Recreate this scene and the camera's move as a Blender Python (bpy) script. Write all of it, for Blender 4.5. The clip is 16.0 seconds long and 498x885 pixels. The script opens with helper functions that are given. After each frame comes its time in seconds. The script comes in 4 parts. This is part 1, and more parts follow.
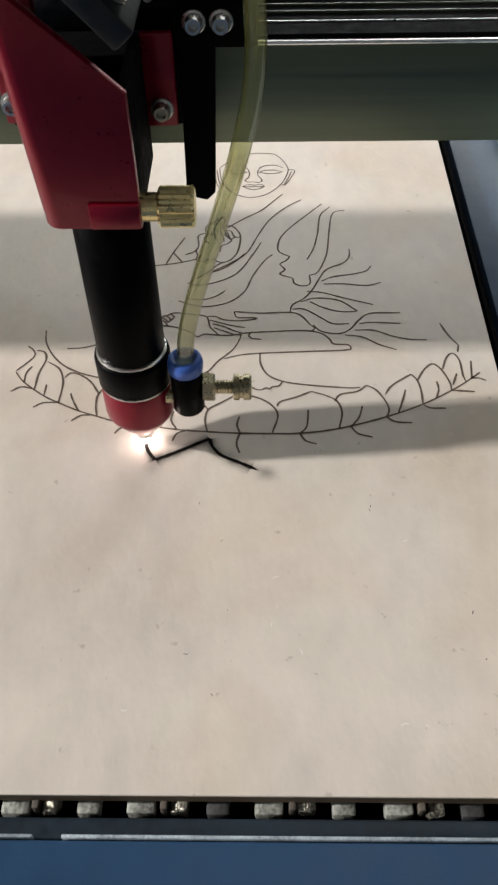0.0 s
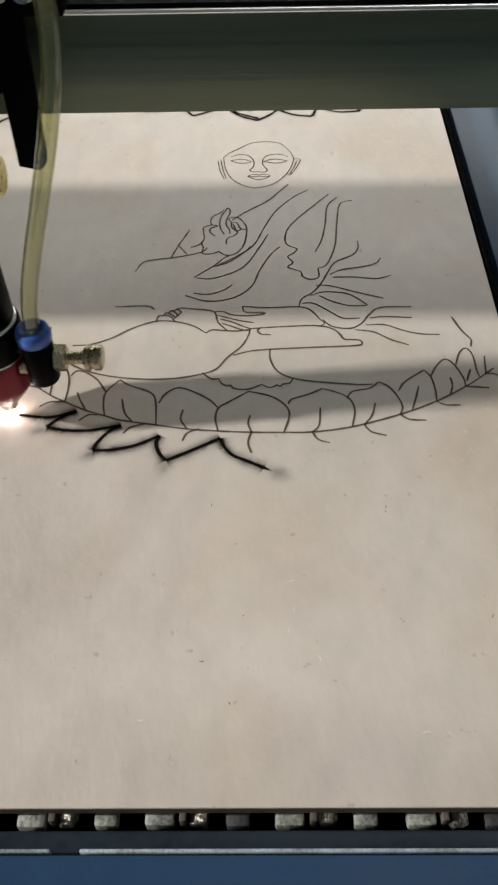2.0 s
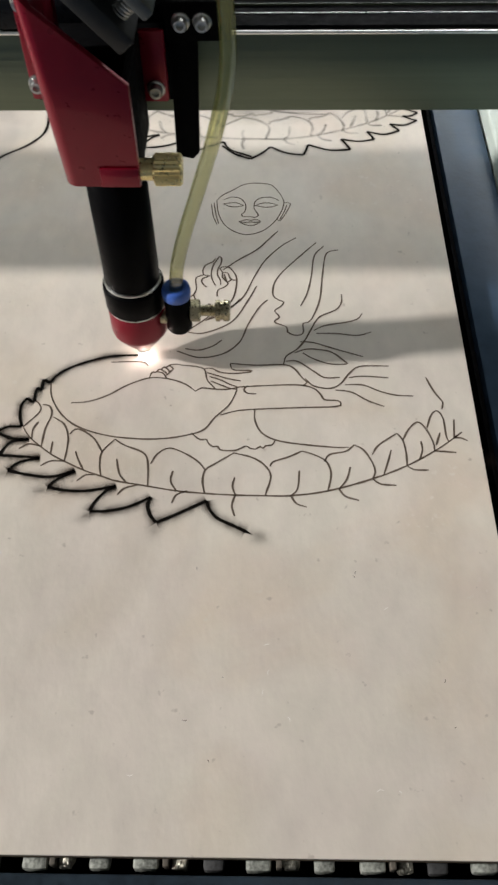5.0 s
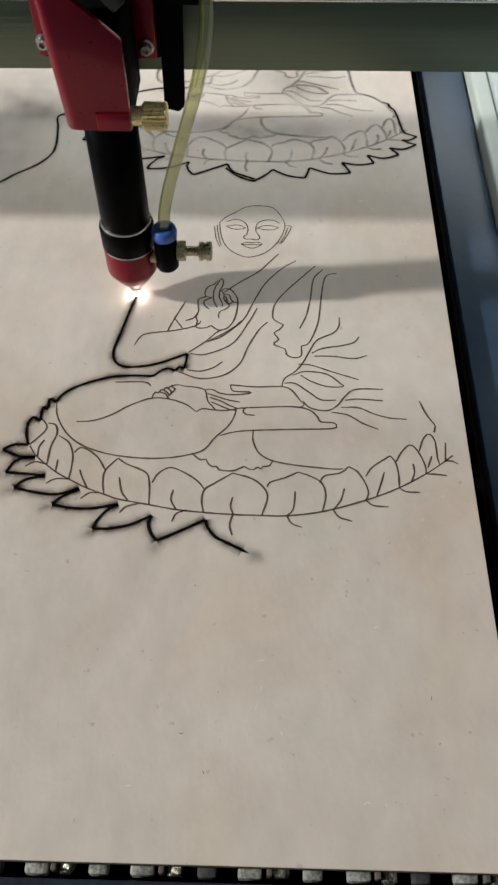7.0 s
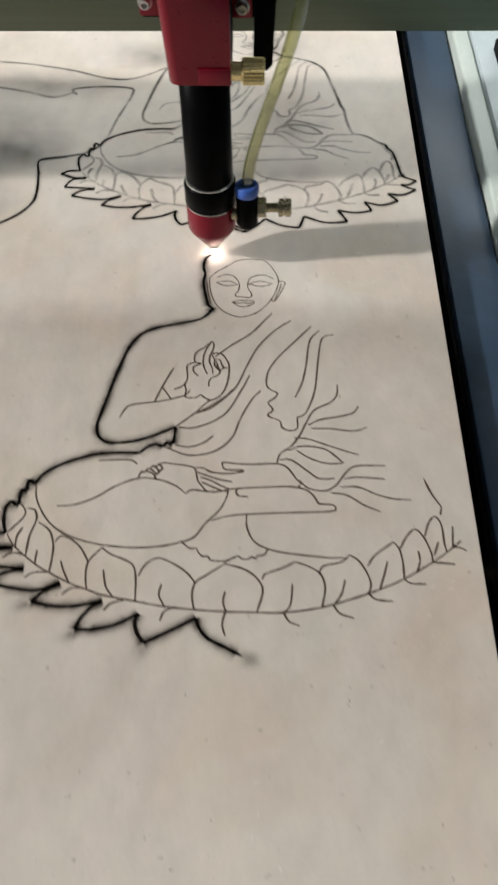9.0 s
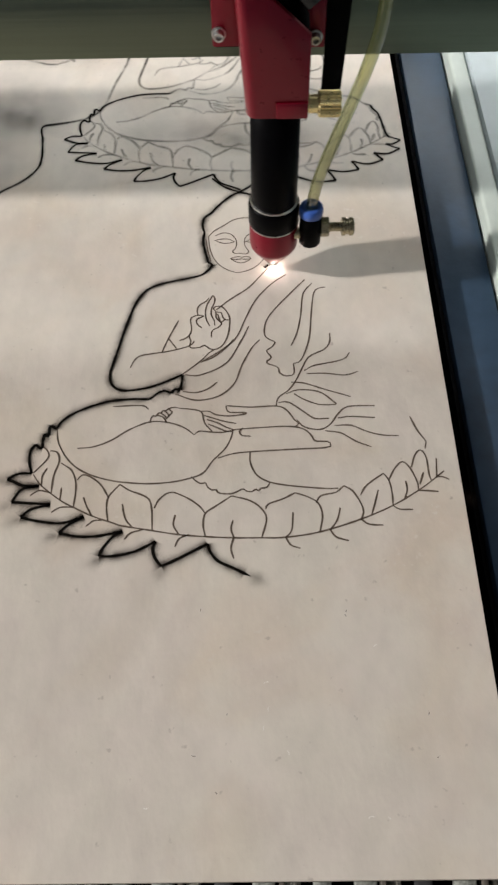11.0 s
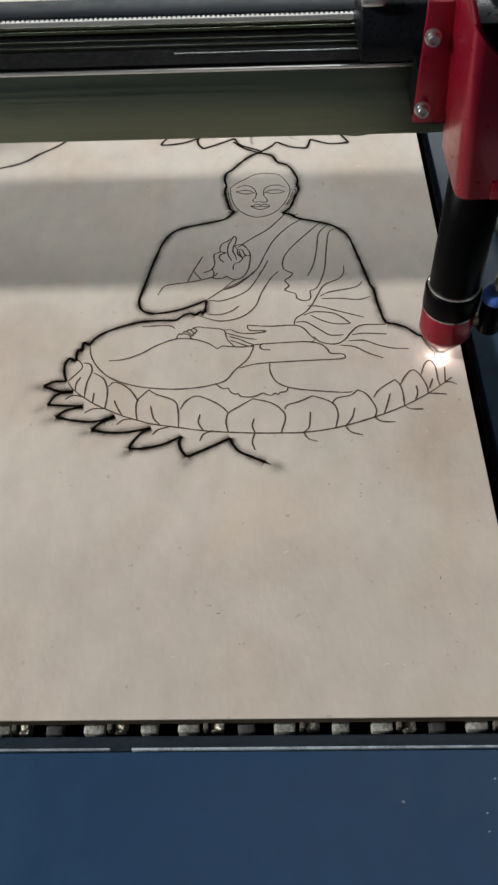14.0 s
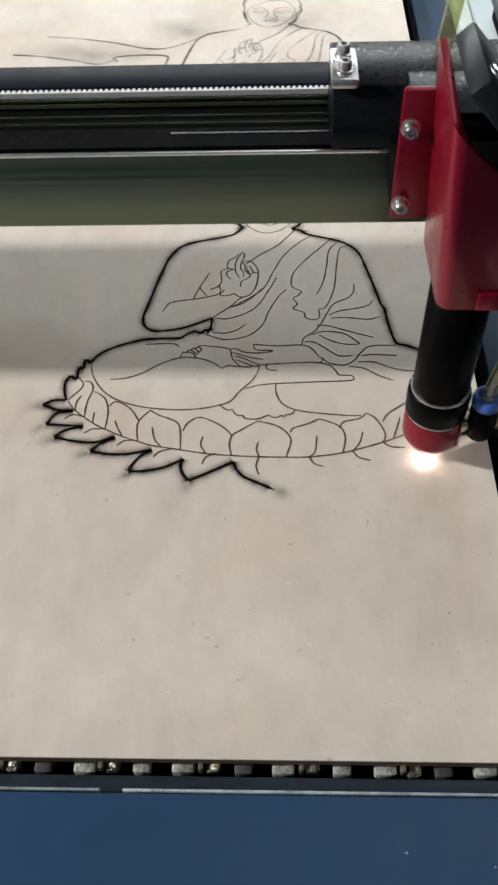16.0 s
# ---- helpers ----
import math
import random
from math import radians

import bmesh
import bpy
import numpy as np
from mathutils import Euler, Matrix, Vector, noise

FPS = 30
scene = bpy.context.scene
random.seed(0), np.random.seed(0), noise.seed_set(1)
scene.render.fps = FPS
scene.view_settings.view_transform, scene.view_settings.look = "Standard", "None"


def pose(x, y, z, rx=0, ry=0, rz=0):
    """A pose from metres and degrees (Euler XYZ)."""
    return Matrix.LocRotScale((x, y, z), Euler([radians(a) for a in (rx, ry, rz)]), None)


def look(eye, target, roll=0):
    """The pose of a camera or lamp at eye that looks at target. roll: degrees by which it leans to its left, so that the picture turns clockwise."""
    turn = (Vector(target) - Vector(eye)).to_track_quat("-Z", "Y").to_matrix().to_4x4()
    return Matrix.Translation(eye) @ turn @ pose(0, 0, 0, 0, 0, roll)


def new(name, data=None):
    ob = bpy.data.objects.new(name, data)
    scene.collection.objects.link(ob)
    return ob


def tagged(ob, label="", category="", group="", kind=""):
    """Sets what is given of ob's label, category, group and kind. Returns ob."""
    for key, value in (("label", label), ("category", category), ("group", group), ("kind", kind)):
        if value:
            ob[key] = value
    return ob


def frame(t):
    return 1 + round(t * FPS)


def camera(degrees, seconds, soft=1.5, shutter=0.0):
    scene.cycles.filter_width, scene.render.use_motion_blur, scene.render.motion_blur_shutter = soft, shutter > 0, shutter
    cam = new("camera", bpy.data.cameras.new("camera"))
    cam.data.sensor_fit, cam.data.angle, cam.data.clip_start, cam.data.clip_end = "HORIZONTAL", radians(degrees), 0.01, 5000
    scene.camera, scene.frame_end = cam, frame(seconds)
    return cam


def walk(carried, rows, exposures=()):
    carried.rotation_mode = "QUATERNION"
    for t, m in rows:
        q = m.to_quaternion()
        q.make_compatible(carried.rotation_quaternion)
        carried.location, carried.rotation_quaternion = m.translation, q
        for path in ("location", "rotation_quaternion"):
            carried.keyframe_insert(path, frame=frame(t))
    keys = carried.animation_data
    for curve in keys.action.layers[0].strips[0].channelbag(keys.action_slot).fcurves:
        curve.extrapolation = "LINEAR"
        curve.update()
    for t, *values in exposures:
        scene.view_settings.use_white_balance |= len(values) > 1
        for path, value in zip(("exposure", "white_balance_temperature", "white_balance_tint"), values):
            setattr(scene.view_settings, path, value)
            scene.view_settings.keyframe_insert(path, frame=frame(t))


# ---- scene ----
# ---- camera ----
cam = camera(32.74, 16.0, soft=2.5, shutter=0.4)


def eye(x, y, z, yaw, pitch, roll):
    a, b = radians(yaw), radians(pitch)
    e = Vector((x, y, z))
    return look(e, e + Vector((-math.sin(a) * math.cos(b), math.cos(a) * math.cos(b), math.sin(b))), roll)


walk(cam, [
    (0.0, eye(0.0218, -0.2072, 0.2307, 1.81, -48.78, -1.45)),
    (0.5, eye(0.0201, -0.2124, 0.2335, 1.74, -48.39, -1.36)),
    (0.7, eye(0.0199, -0.2119, 0.2341, 1.81, -48.36, -1.51)),
    (1.0, eye(0.0184, -0.2087, 0.2326, 1.45, -48.64, -1.21)),
    (1.5, eye(0.0170, -0.2029, 0.2270, 1.30, -49.61, -1.20)),
    (2.0, eye(0.0152, -0.1991, 0.2301, 1.17, -49.91, -1.38)),
    (2.5, eye(0.0148, -0.1953, 0.2324, 1.33, -50.10, -1.79)),
    (3.0, eye(0.0153, -0.1909, 0.2350, 1.17, -50.47, -1.37)),
    (3.5, eye(0.0206, -0.1789, 0.2457, 1.11, -50.81, -0.98)),
    (3.7, eye(0.0192, -0.1732, 0.2550, 0.88, -52.11, -0.56)),
    (4.0, eye(0.0191, -0.1722, 0.2623, 1.23, -52.83, -0.46)),
    (4.5, eye(0.0196, -0.1750, 0.2641, 1.18, -53.04, -0.48)),
    (4.7, eye(0.0210, -0.1781, 0.2714, 1.51, -53.96, -0.89)),
    (6.8, eye(0.0290, -0.1798, 0.2941, 2.28, -53.66, -1.40)),
    (7.0, eye(0.0254, -0.1782, 0.2953, 2.08, -54.09, -0.68)),
    (7.5, eye(0.0301, -0.1786, 0.2983, 2.62, -53.89, -1.29)),
    (8.0, eye(0.0339, -0.1761, 0.2983, 2.43, -54.53, -1.25)),
    (8.5, eye(0.0350, -0.1752, 0.2996, 2.28, -54.46, -1.30)),
    (8.8, eye(0.0420, -0.1600, 0.3040, 2.37, -54.44, -1.00)),
    (9.0, eye(0.0257, -0.1354, 0.2960, 1.62, -54.21, -0.89)),
    (9.2, eye(0.0232, -0.1277, 0.3018, 1.94, -55.33, -1.64)),
    (11.3, eye(0.0213, -0.1656, 0.3218, 0.64, -56.92, -1.38)),
    (11.5, eye(0.0259, -0.1665, 0.3228, 1.11, -56.63, -1.85)),
    (12.0, eye(0.0303, -0.1657, 0.3188, 1.43, -56.77, -2.01)),
    (12.3, eye(0.0269, -0.1746, 0.3188, 1.57, -56.90, -1.91)),
    (12.5, eye(0.0249, -0.1847, 0.3087, 1.59, -56.91, -1.88)),
    (12.7, eye(0.0244, -0.1940, 0.3048, 1.80, -56.31, -2.13)),
    (13.0, eye(0.0153, -0.2118, 0.2984, 1.98, -54.77, -2.28)),
    (13.5, eye(0.0201, -0.2244, 0.2960, 1.69, -52.96, -2.17)),
    (14.0, eye(0.0183, -0.2354, 0.2988, 2.22, -52.46, -2.71)),
    (14.5, eye(0.0183, -0.2352, 0.3008, 2.83, -52.79, -3.30)),
    (15.0, eye(0.0189, -0.2312, 0.2978, 2.38, -52.46, -2.38)),
    (15.5, eye(0.0207, -0.2222, 0.2964, 2.83, -52.98, -2.27)),
    (15.8, eye(0.0200, -0.2230, 0.2960, 2.96, -52.36, -2.40)),
    (16.0, eye(0.0217, -0.2230, 0.2925, 3.51, -51.74, -2.85)),
], exposures=[(0.0, 0.03, 6450, 10), (2.0, -0.20, 6450, 9), (2.6, -0.20, 6450, 9), (3.5, -0.21, 6400, 8.5), (4.0, -0.12, 6390, 8.5), (4.5, -0.05, 6380, 8), (7.0, -0.27, 6370, 8), (8.5, -0.32, 6350, 7.5), (9.0, -0.22, 6370, 8), (12.0, -0.18, 6440, 9.5), (12.5, -0.20, 6440, 9.5), (14.5, -0.32, 6320, 9), (16.0, -0.07, 6280, 8.5)])

# ---- light: ceiling lights placed by their shadows, added fill lamps, an added strip light ----
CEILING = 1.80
world = bpy.data.worlds.new("world")
world.use_nodes = True
world.node_tree.nodes["Background"].inputs["Color"].default_value = (0.55, 0.62, 0.7, 1)
world.node_tree.nodes["Background"].inputs["Strength"].default_value = 0.05
scene.world = world


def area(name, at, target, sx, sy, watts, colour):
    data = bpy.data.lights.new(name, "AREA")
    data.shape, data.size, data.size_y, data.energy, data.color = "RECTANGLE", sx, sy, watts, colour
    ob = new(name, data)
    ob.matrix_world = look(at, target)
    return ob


area("tube_light_side", (-3.35, -0.27, CEILING - 0.08), (0, 0.05, 0), 0.16, 0.16, 182, (1.0, 0.955, 0.925))
area("tube_light_rear", (0.55, 0.75, CEILING - 0.08), (0.3, 0.4, 0), 1.2, 0.5, 4.0, (0.98, 0.98, 0.97))
# four unseen lamps added below the ceiling to soften the shadows
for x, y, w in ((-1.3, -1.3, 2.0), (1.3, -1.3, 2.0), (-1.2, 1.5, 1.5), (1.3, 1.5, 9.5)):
    area("fill_light", (x, y, CEILING - 0.08), (x, y, 0), 1.2, 0.4, w, (0.97, 0.97, 0.97))
# unseen strip light, added at the back of the bed to brighten the far wood
strip = area("rear_fill_strip", (0.08, 0.70, 0.34), (0.08, 0.35, 0), 0.9, 0.03, 1.30, (0.96, 0.98, 0.97))
strip.data.spread = radians(110)


# ---- materials ----
def material(name, colour, rough=0.5, metal=0.0, vary=0.1, scale=40.0, bump=0.0, bump_scale=300.0, coat=0.0, emit=0.0, stretch=(1, 1, 1), spec=0.5):
    m = bpy.data.materials.new(name)
    m.use_nodes = True
    nt, b = m.node_tree, m.node_tree.nodes["Principled BSDF"]
    b.inputs["Metallic"].default_value = metal
    b.inputs["Coat Weight"].default_value = coat
    b.inputs["Specular IOR Level"].default_value = spec
    tc = nt.nodes.new("ShaderNodeTexCoord")
    mp = nt.nodes.new("ShaderNodeMapping")
    mp.inputs["Scale"].default_value = stretch
    nt.links.new(tc.outputs["Object"], mp.inputs["Vector"])
    n1, n2 = nt.nodes.new("ShaderNodeTexNoise"), nt.nodes.new("ShaderNodeTexNoise")
    n1.inputs["Scale"].default_value, n2.inputs["Scale"].default_value = scale, scale * 9
    n1.inputs["Detail"].default_value = n2.inputs["Detail"].default_value = 5
    for n in (n1, n2):
        nt.links.new(mp.outputs[0], n.inputs["Vector"])
    add = nt.nodes.new("ShaderNodeMath")
    add.operation = "ADD"
    nt.links.new(n1.outputs["Fac"], add.inputs[0])
    nt.links.new(n2.outputs["Fac"], add.inputs[1])
    ramp = nt.nodes.new("ShaderNodeValToRGB")
    ramp.color_ramp.elements[0].position, ramp.color_ramp.elements[1].position = 0.36, 0.64
    ramp.color_ramp.elements[0].color = (*[c * (1 - vary) for c in colour], 1)
    ramp.color_ramp.elements[1].color = (*[min(1, c * (1 + vary)) for c in colour], 1)
    half = nt.nodes.new("ShaderNodeMath")
    half.operation, half.inputs[1].default_value = "MULTIPLY", 0.5
    nt.links.new(add.outputs[0], half.inputs[0])
    nt.links.new(half.outputs[0], ramp.inputs[0])
    nt.links.new(ramp.outputs[0], b.inputs["Base Color"])
    rr = nt.nodes.new("ShaderNodeMapRange")
    rr.inputs[1].default_value, rr.inputs[2].default_value = 0.3, 0.7
    rr.inputs[3].default_value, rr.inputs[4].default_value = max(0.03, rough * 0.8), min(1, rough * 1.2)
    nt.links.new(n2.outputs["Fac"], rr.inputs[0])
    nt.links.new(rr.outputs[0], b.inputs["Roughness"])
    if bump:
        n3, bp = nt.nodes.new("ShaderNodeTexNoise"), nt.nodes.new("ShaderNodeBump")
        n3.inputs["Scale"].default_value, n3.inputs["Detail"].default_value = bump_scale, 4
        nt.links.new(mp.outputs[0], n3.inputs["Vector"])
        bp.inputs["Strength"].default_value, bp.inputs["Distance"].default_value = bump, 0.001
        nt.links.new(n3.outputs["Fac"], bp.inputs["Height"])
        nt.links.new(bp.outputs[0], b.inputs["Normal"])
    if emit:
        b.inputs["Emission Color"].default_value, b.inputs["Emission Strength"].default_value = (*colour, 1), emit
    return m


def soot_material(name, colour, strength, noise_scale, power):
    """Soot that thins out across the stroke (the first texture coordinate runs from 0 to 1 across it)."""
    m = bpy.data.materials.new(name)
    m.use_nodes = True
    nt = m.node_tree
    b, out = nt.nodes["Principled BSDF"], nt.nodes["Material Output"]
    b.inputs["Base Color"].default_value, b.inputs["Roughness"].default_value = (*colour, 1), 0.95
    b.inputs["Specular IOR Level"].default_value = 0.0
    uv, sep = nt.nodes.new("ShaderNodeUVMap"), nt.nodes.new("ShaderNodeSeparateXYZ")
    nt.links.new(uv.outputs[0], sep.inputs[0])

    def maths(op, a, c=None):
        n = nt.nodes.new("ShaderNodeMath")
        n.operation = op
        for k, v in enumerate((a, c)):
            if v is None:
                continue
            if isinstance(v, float):
                n.inputs[k].default_value = v
            else:
                nt.links.new(v, n.inputs[k])
        return n.outputs[0]

    def falloff(s):
        side = maths("ABSOLUTE", maths("SUBTRACT", maths("MULTIPLY", s, 2.0), 1.0))
        return maths("POWER", maths("MAXIMUM", maths("SUBTRACT", 1.0, side), 0.0), power)

    tc, n = nt.nodes.new("ShaderNodeTexCoord"), nt.nodes.new("ShaderNodeTexNoise")
    n.inputs["Scale"].default_value, n.inputs["Detail"].default_value = noise_scale, 3
    nt.links.new(tc.outputs["Object"], n.inputs["Vector"])
    blot = maths("MAXIMUM", maths("SUBTRACT", maths("MULTIPLY", n.outputs["Fac"], 2.6), 0.6), 0.0)
    f = maths("MULTIPLY", maths("MULTIPLY", falloff(sep.outputs["X"]), falloff(sep.outputs["Y"])), maths("MULTIPLY", blot, strength))
    f = maths("MINIMUM", f, 0.92)
    clear, mix = nt.nodes.new("ShaderNodeBsdfTransparent"), nt.nodes.new("ShaderNodeMixShader")
    nt.links.new(f, mix.inputs[0])
    nt.links.new(clear.outputs[0], mix.inputs[1])
    nt.links.new(b.outputs[0], mix.inputs[2])
    nt.links.new(mix.outputs[0], out.inputs["Surface"])
    return m


def plywood_material():
    m = material("plywood_face", (0.632, 0.578, 0.508), rough=0.62, vary=0.085, scale=13, bump=0.12, bump_scale=420, stretch=(1, 0.55, 1))
    nt = m.node_tree
    b = nt.nodes["Principled BSDF"]
    base = b.inputs["Base Color"].links[0].from_socket
    tc = nt.nodes.new("ShaderNodeTexCoord")
    vor, ramp, thin = nt.nodes.new("ShaderNodeTexNoise"), nt.nodes.new("ShaderNodeValToRGB"), nt.nodes.new("ShaderNodeMixRGB")
    vor.inputs["Scale"].default_value, vor.inputs["Detail"].default_value = 260, 2
    nt.links.new(tc.outputs["Object"], vor.inputs["Vector"])
    ramp.color_ramp.elements[0].position, ramp.color_ramp.elements[1].position = 0.225, 0.29
    ramp.color_ramp.elements[0].color, ramp.color_ramp.elements[1].color = (0.38, 0.34, 0.31, 1), (1, 1, 1, 1)
    nt.links.new(vor.outputs["Fac"], ramp.inputs[0])
    thin.blend_type, thin.inputs[0].default_value = "MULTIPLY", 0.4
    nt.links.new(base, thin.inputs[1])
    nt.links.new(ramp.outputs[0], thin.inputs[2])
    # warm blotches a few centimetres wide, with pale and dark flecks inside them
    blot, bramp, warm = nt.nodes.new("ShaderNodeTexNoise"), nt.nodes.new("ShaderNodeValToRGB"), nt.nodes.new("ShaderNodeMixRGB")
    blot.inputs["Scale"].default_value, blot.inputs["Detail"].default_value = 17, 5
    blot.inputs["Distortion"].default_value = 0.6
    nt.links.new(tc.outputs["Object"], blot.inputs["Vector"])
    bramp.color_ramp.elements[0].position, bramp.color_ramp.elements[1].position = 0.46, 0.70
    bramp.color_ramp.elements[0].color, bramp.color_ramp.elements[1].color = (0, 0, 0, 1), (1, 1, 1, 1)
    nt.links.new(blot.outputs["Fac"], bramp.inputs[0])
    warm.blend_type = "MULTIPLY"
    warm.inputs[2].default_value = (0.945, 0.893, 0.842, 1)
    nt.links.new(bramp.outputs[0], warm.inputs[0])
    nt.links.new(thin.outputs[0], warm.inputs[1])
    fleck, framp, gate, pale = nt.nodes.new("ShaderNodeTexNoise"), nt.nodes.new("ShaderNodeValToRGB"), nt.nodes.new("ShaderNodeMath"), nt.nodes.new("ShaderNodeMixRGB")
    fleck.inputs["Scale"].default_value, fleck.inputs["Detail"].default_value = 330, 3
    nt.links.new(tc.outputs["Object"], fleck.inputs["Vector"])
    framp.color_ramp.elements[0].position, framp.color_ramp.elements[1].position = 0.63, 0.74
    framp.color_ramp.elements[0].color, framp.color_ramp.elements[1].color = (0, 0, 0, 1), (1, 1, 1, 1)
    nt.links.new(fleck.outputs["Fac"], framp.inputs[0])
    gate.operation = "MULTIPLY"
    nt.links.new(framp.outputs[0], gate.inputs[0])
    nt.links.new(bramp.outputs[0], gate.inputs[1])
    pale.inputs[2].default_value = (0.655, 0.595, 0.525, 1)
    nt.links.new(gate.outputs[0], pale.inputs[0])
    nt.links.new(warm.outputs[0], pale.inputs[1])
    # patches that lean to pink or to straw
    patch, tint, lean = nt.nodes.new("ShaderNodeTexNoise"), nt.nodes.new("ShaderNodeValToRGB"), nt.nodes.new("ShaderNodeMixRGB")
    patch.inputs["Scale"].default_value, patch.inputs["Detail"].default_value = 31, 6
    patch.inputs["Roughness"].default_value = 0.62
    nt.links.new(tc.outputs["Object"], patch.inputs["Vector"])
    tint.color_ramp.elements[0].position, tint.color_ramp.elements[1].position = 0.36, 0.64
    tint.color_ramp.elements[0].color, tint.color_ramp.elements[1].color = (1.0, 0.962, 0.960, 1), (0.988, 0.982, 0.950, 1)
    nt.links.new(patch.outputs["Fac"], tint.inputs[0])
    lean.blend_type, lean.inputs[0].default_value = "MULTIPLY", 0.75
    nt.links.new(pale.outputs[0], lean.inputs[1])
    nt.links.new(tint.outputs[0], lean.inputs[2])
    nt.links.new(lean.outputs[0], b.inputs["Base Color"])
    return m


PLY = plywood_material()
SCRATCH = material("pale_scratch", (0.80, 0.76, 0.70), 0.6, vary=0.1, scale=90)
PLY_EDGE = material("plywood_edge", (0.30, 0.22, 0.15), 0.8, vary=0.35, scale=60, stretch=(0.3, 0.3, 12))
INK = material("engraved_line", (0.105, 0.074, 0.052), 0.9, vary=0.4, scale=160)
CHAR = material("charred_groove", (0.006, 0.005, 0.004), 0.9, vary=0.4, scale=200, bump=0.4, spec=0.05)
SOOT = soot_material("soot", (0.030, 0.017, 0.010), 1.05, 130.0, 3.2)
HAZE = soot_material("washed_out_line", (0.10, 0.095, 0.09), 0.46, 60.0, 1.1)
SMUDGE = soot_material("smoked_over_line", (0.06, 0.055, 0.05), 0.85, 55.0, 1.1)
PUFF = soot_material("soot_puff", (0.03, 0.022, 0.017), 0.50, 110.0, 1.7)
SMOKE = soot_material("smoke_stain", (0.13, 0.13, 0.13), 0.42, 42.0, 1.0)
RED = material("red_anodised", (0.215, 0.0022, 0.016), 0.33, metal=0.4, vary=0.05, scale=30, coat=0.2)
GLOSS = material("glossy_black_paint", (0.005, 0.006, 0.008), 0.3, vary=0.3, scale=60, bump=0.03, bump_scale=260, spec=0.12)
BLACK = material("black_anodised", (0.0016, 0.0016, 0.0020), 0.38, vary=0.2, scale=50, bump=0.03, bump_scale=700, spec=0.04)
MATT = material("matt_black", (0.003, 0.003, 0.0035), 0.75, vary=0.25, scale=50, spec=0.05)
ALU = material("brushed_aluminium", (0.162, 0.190, 0.142), 0.38, metal=1.0, vary=0.10, scale=20, bump=0.06, bump_scale=300, stretch=(0.05, 1, 3))
# much brighter metal that stands in for the ceiling light's glint on the edge
BRIGHT = material("edge_highlight_metal", (0.92, 0.93, 0.90), 0.3, metal=1.0, vary=0.03, scale=6, stretch=(0.1, 1, 1))
ROD = material("dark_steel_rod", (0.11, 0.125, 0.075), 0.22, metal=1.0, vary=0.15, scale=30, stretch=(0.05, 1, 1))
# greenish metal for the highlight streaks along the rail
RAIL = material("rail_streak_metal", (0.020, 0.026, 0.014), 0.3, metal=0.6, vary=0.2, scale=30, stretch=(0.05, 1, 1), spec=0.3)
STEEL = material("bright_steel", (0.60, 0.60, 0.58), 0.32, metal=1.0, vary=0.1, scale=80)
GREY = material("grey_plate", (0.090, 0.105, 0.115), 0.34, metal=0.5, vary=0.12, scale=30)
NICKEL = material("dull_nickel", (0.46, 0.41, 0.28), 0.3, metal=1.0, vary=0.3, scale=120)
MOUNT = material("dark_grey_plate", (0.012, 0.014, 0.016), 0.38, metal=0.2, vary=0.2, scale=40)
PANEL = material("pale_grey_paint", (0.40, 0.46, 0.47), 0.45, vary=0.06, scale=12, bump=0.05, bump_scale=500)
BRASS = material("brass", (0.86, 0.72, 0.36), 0.3, metal=1.0, vary=0.12, scale=70)
BLUE_PLASTIC = material("blue_plastic", (0.05, 0.13, 0.48), 0.35, vary=0.1, scale=60)
PAINT = material("blue_paint", (0.019, 0.061, 0.134), 0.46, vary=0.10, scale=12, bump=0.10, bump_scale=600, spec=0.3)
DARK_PAINT = material("dark_blue_paint", (0.012, 0.022, 0.033), 0.5, vary=0.35, scale=45, bump=0.12, bump_scale=500, spec=0.3)
SLATE = material("slate_blue_paint", (0.028, 0.053, 0.090), 0.38, vary=0.16, scale=14, bump=0.08, bump_scale=400, spec=0.2)
WORN = material("worn_paint_edge", (0.34, 0.40, 0.44), 0.5, vary=0.5, scale=160)
LEDGE = material("pale_green_paint", (0.47, 0.52, 0.47), 0.5, vary=0.06, scale=12, bump=0.05, bump_scale=500)
BLOCK = material("dirty_aluminium", (0.33, 0.34, 0.30), 0.65, metal=0.2, vary=0.6, scale=120, bump=0.4, bump_scale=500)
DARK_BLOCK = material("sooty_aluminium", (0.06, 0.06, 0.06), 0.7, metal=0.2, vary=0.5, scale=120, bump=0.4, bump_scale=500)
SPACER = material("smoked_wood_spacer", (0.11, 0.095, 0.075), 0.8, vary=0.4, scale=120, bump=0.3, bump_scale=500)
FOIL = material("crumpled_foil", (0.38, 0.36, 0.30), 0.35, metal=0.8, vary=0.6, scale=250, bump=1.0, bump_scale=700)
BELT = material("white_belt", (0.75, 0.76, 0.74), 0.5, vary=0.1, scale=90)
STRIP = material("blue_black_strip", (0.010, 0.014, 0.020), 0.42, vary=0.2, scale=20, spec=0.08)
# greys of the unseen room, kept dark so that little light bounces back
WALL = material("grey_plaster", (0.25, 0.26, 0.26), 0.9, vary=0.05, scale=3)
CONCRETE = material("concrete", (0.17, 0.165, 0.16), 0.85, vary=0.15, scale=4)
SPARK = material("laser_spark", (1.0, 0.80, 0.74), 0.5, vary=0.0, emit=100.0)


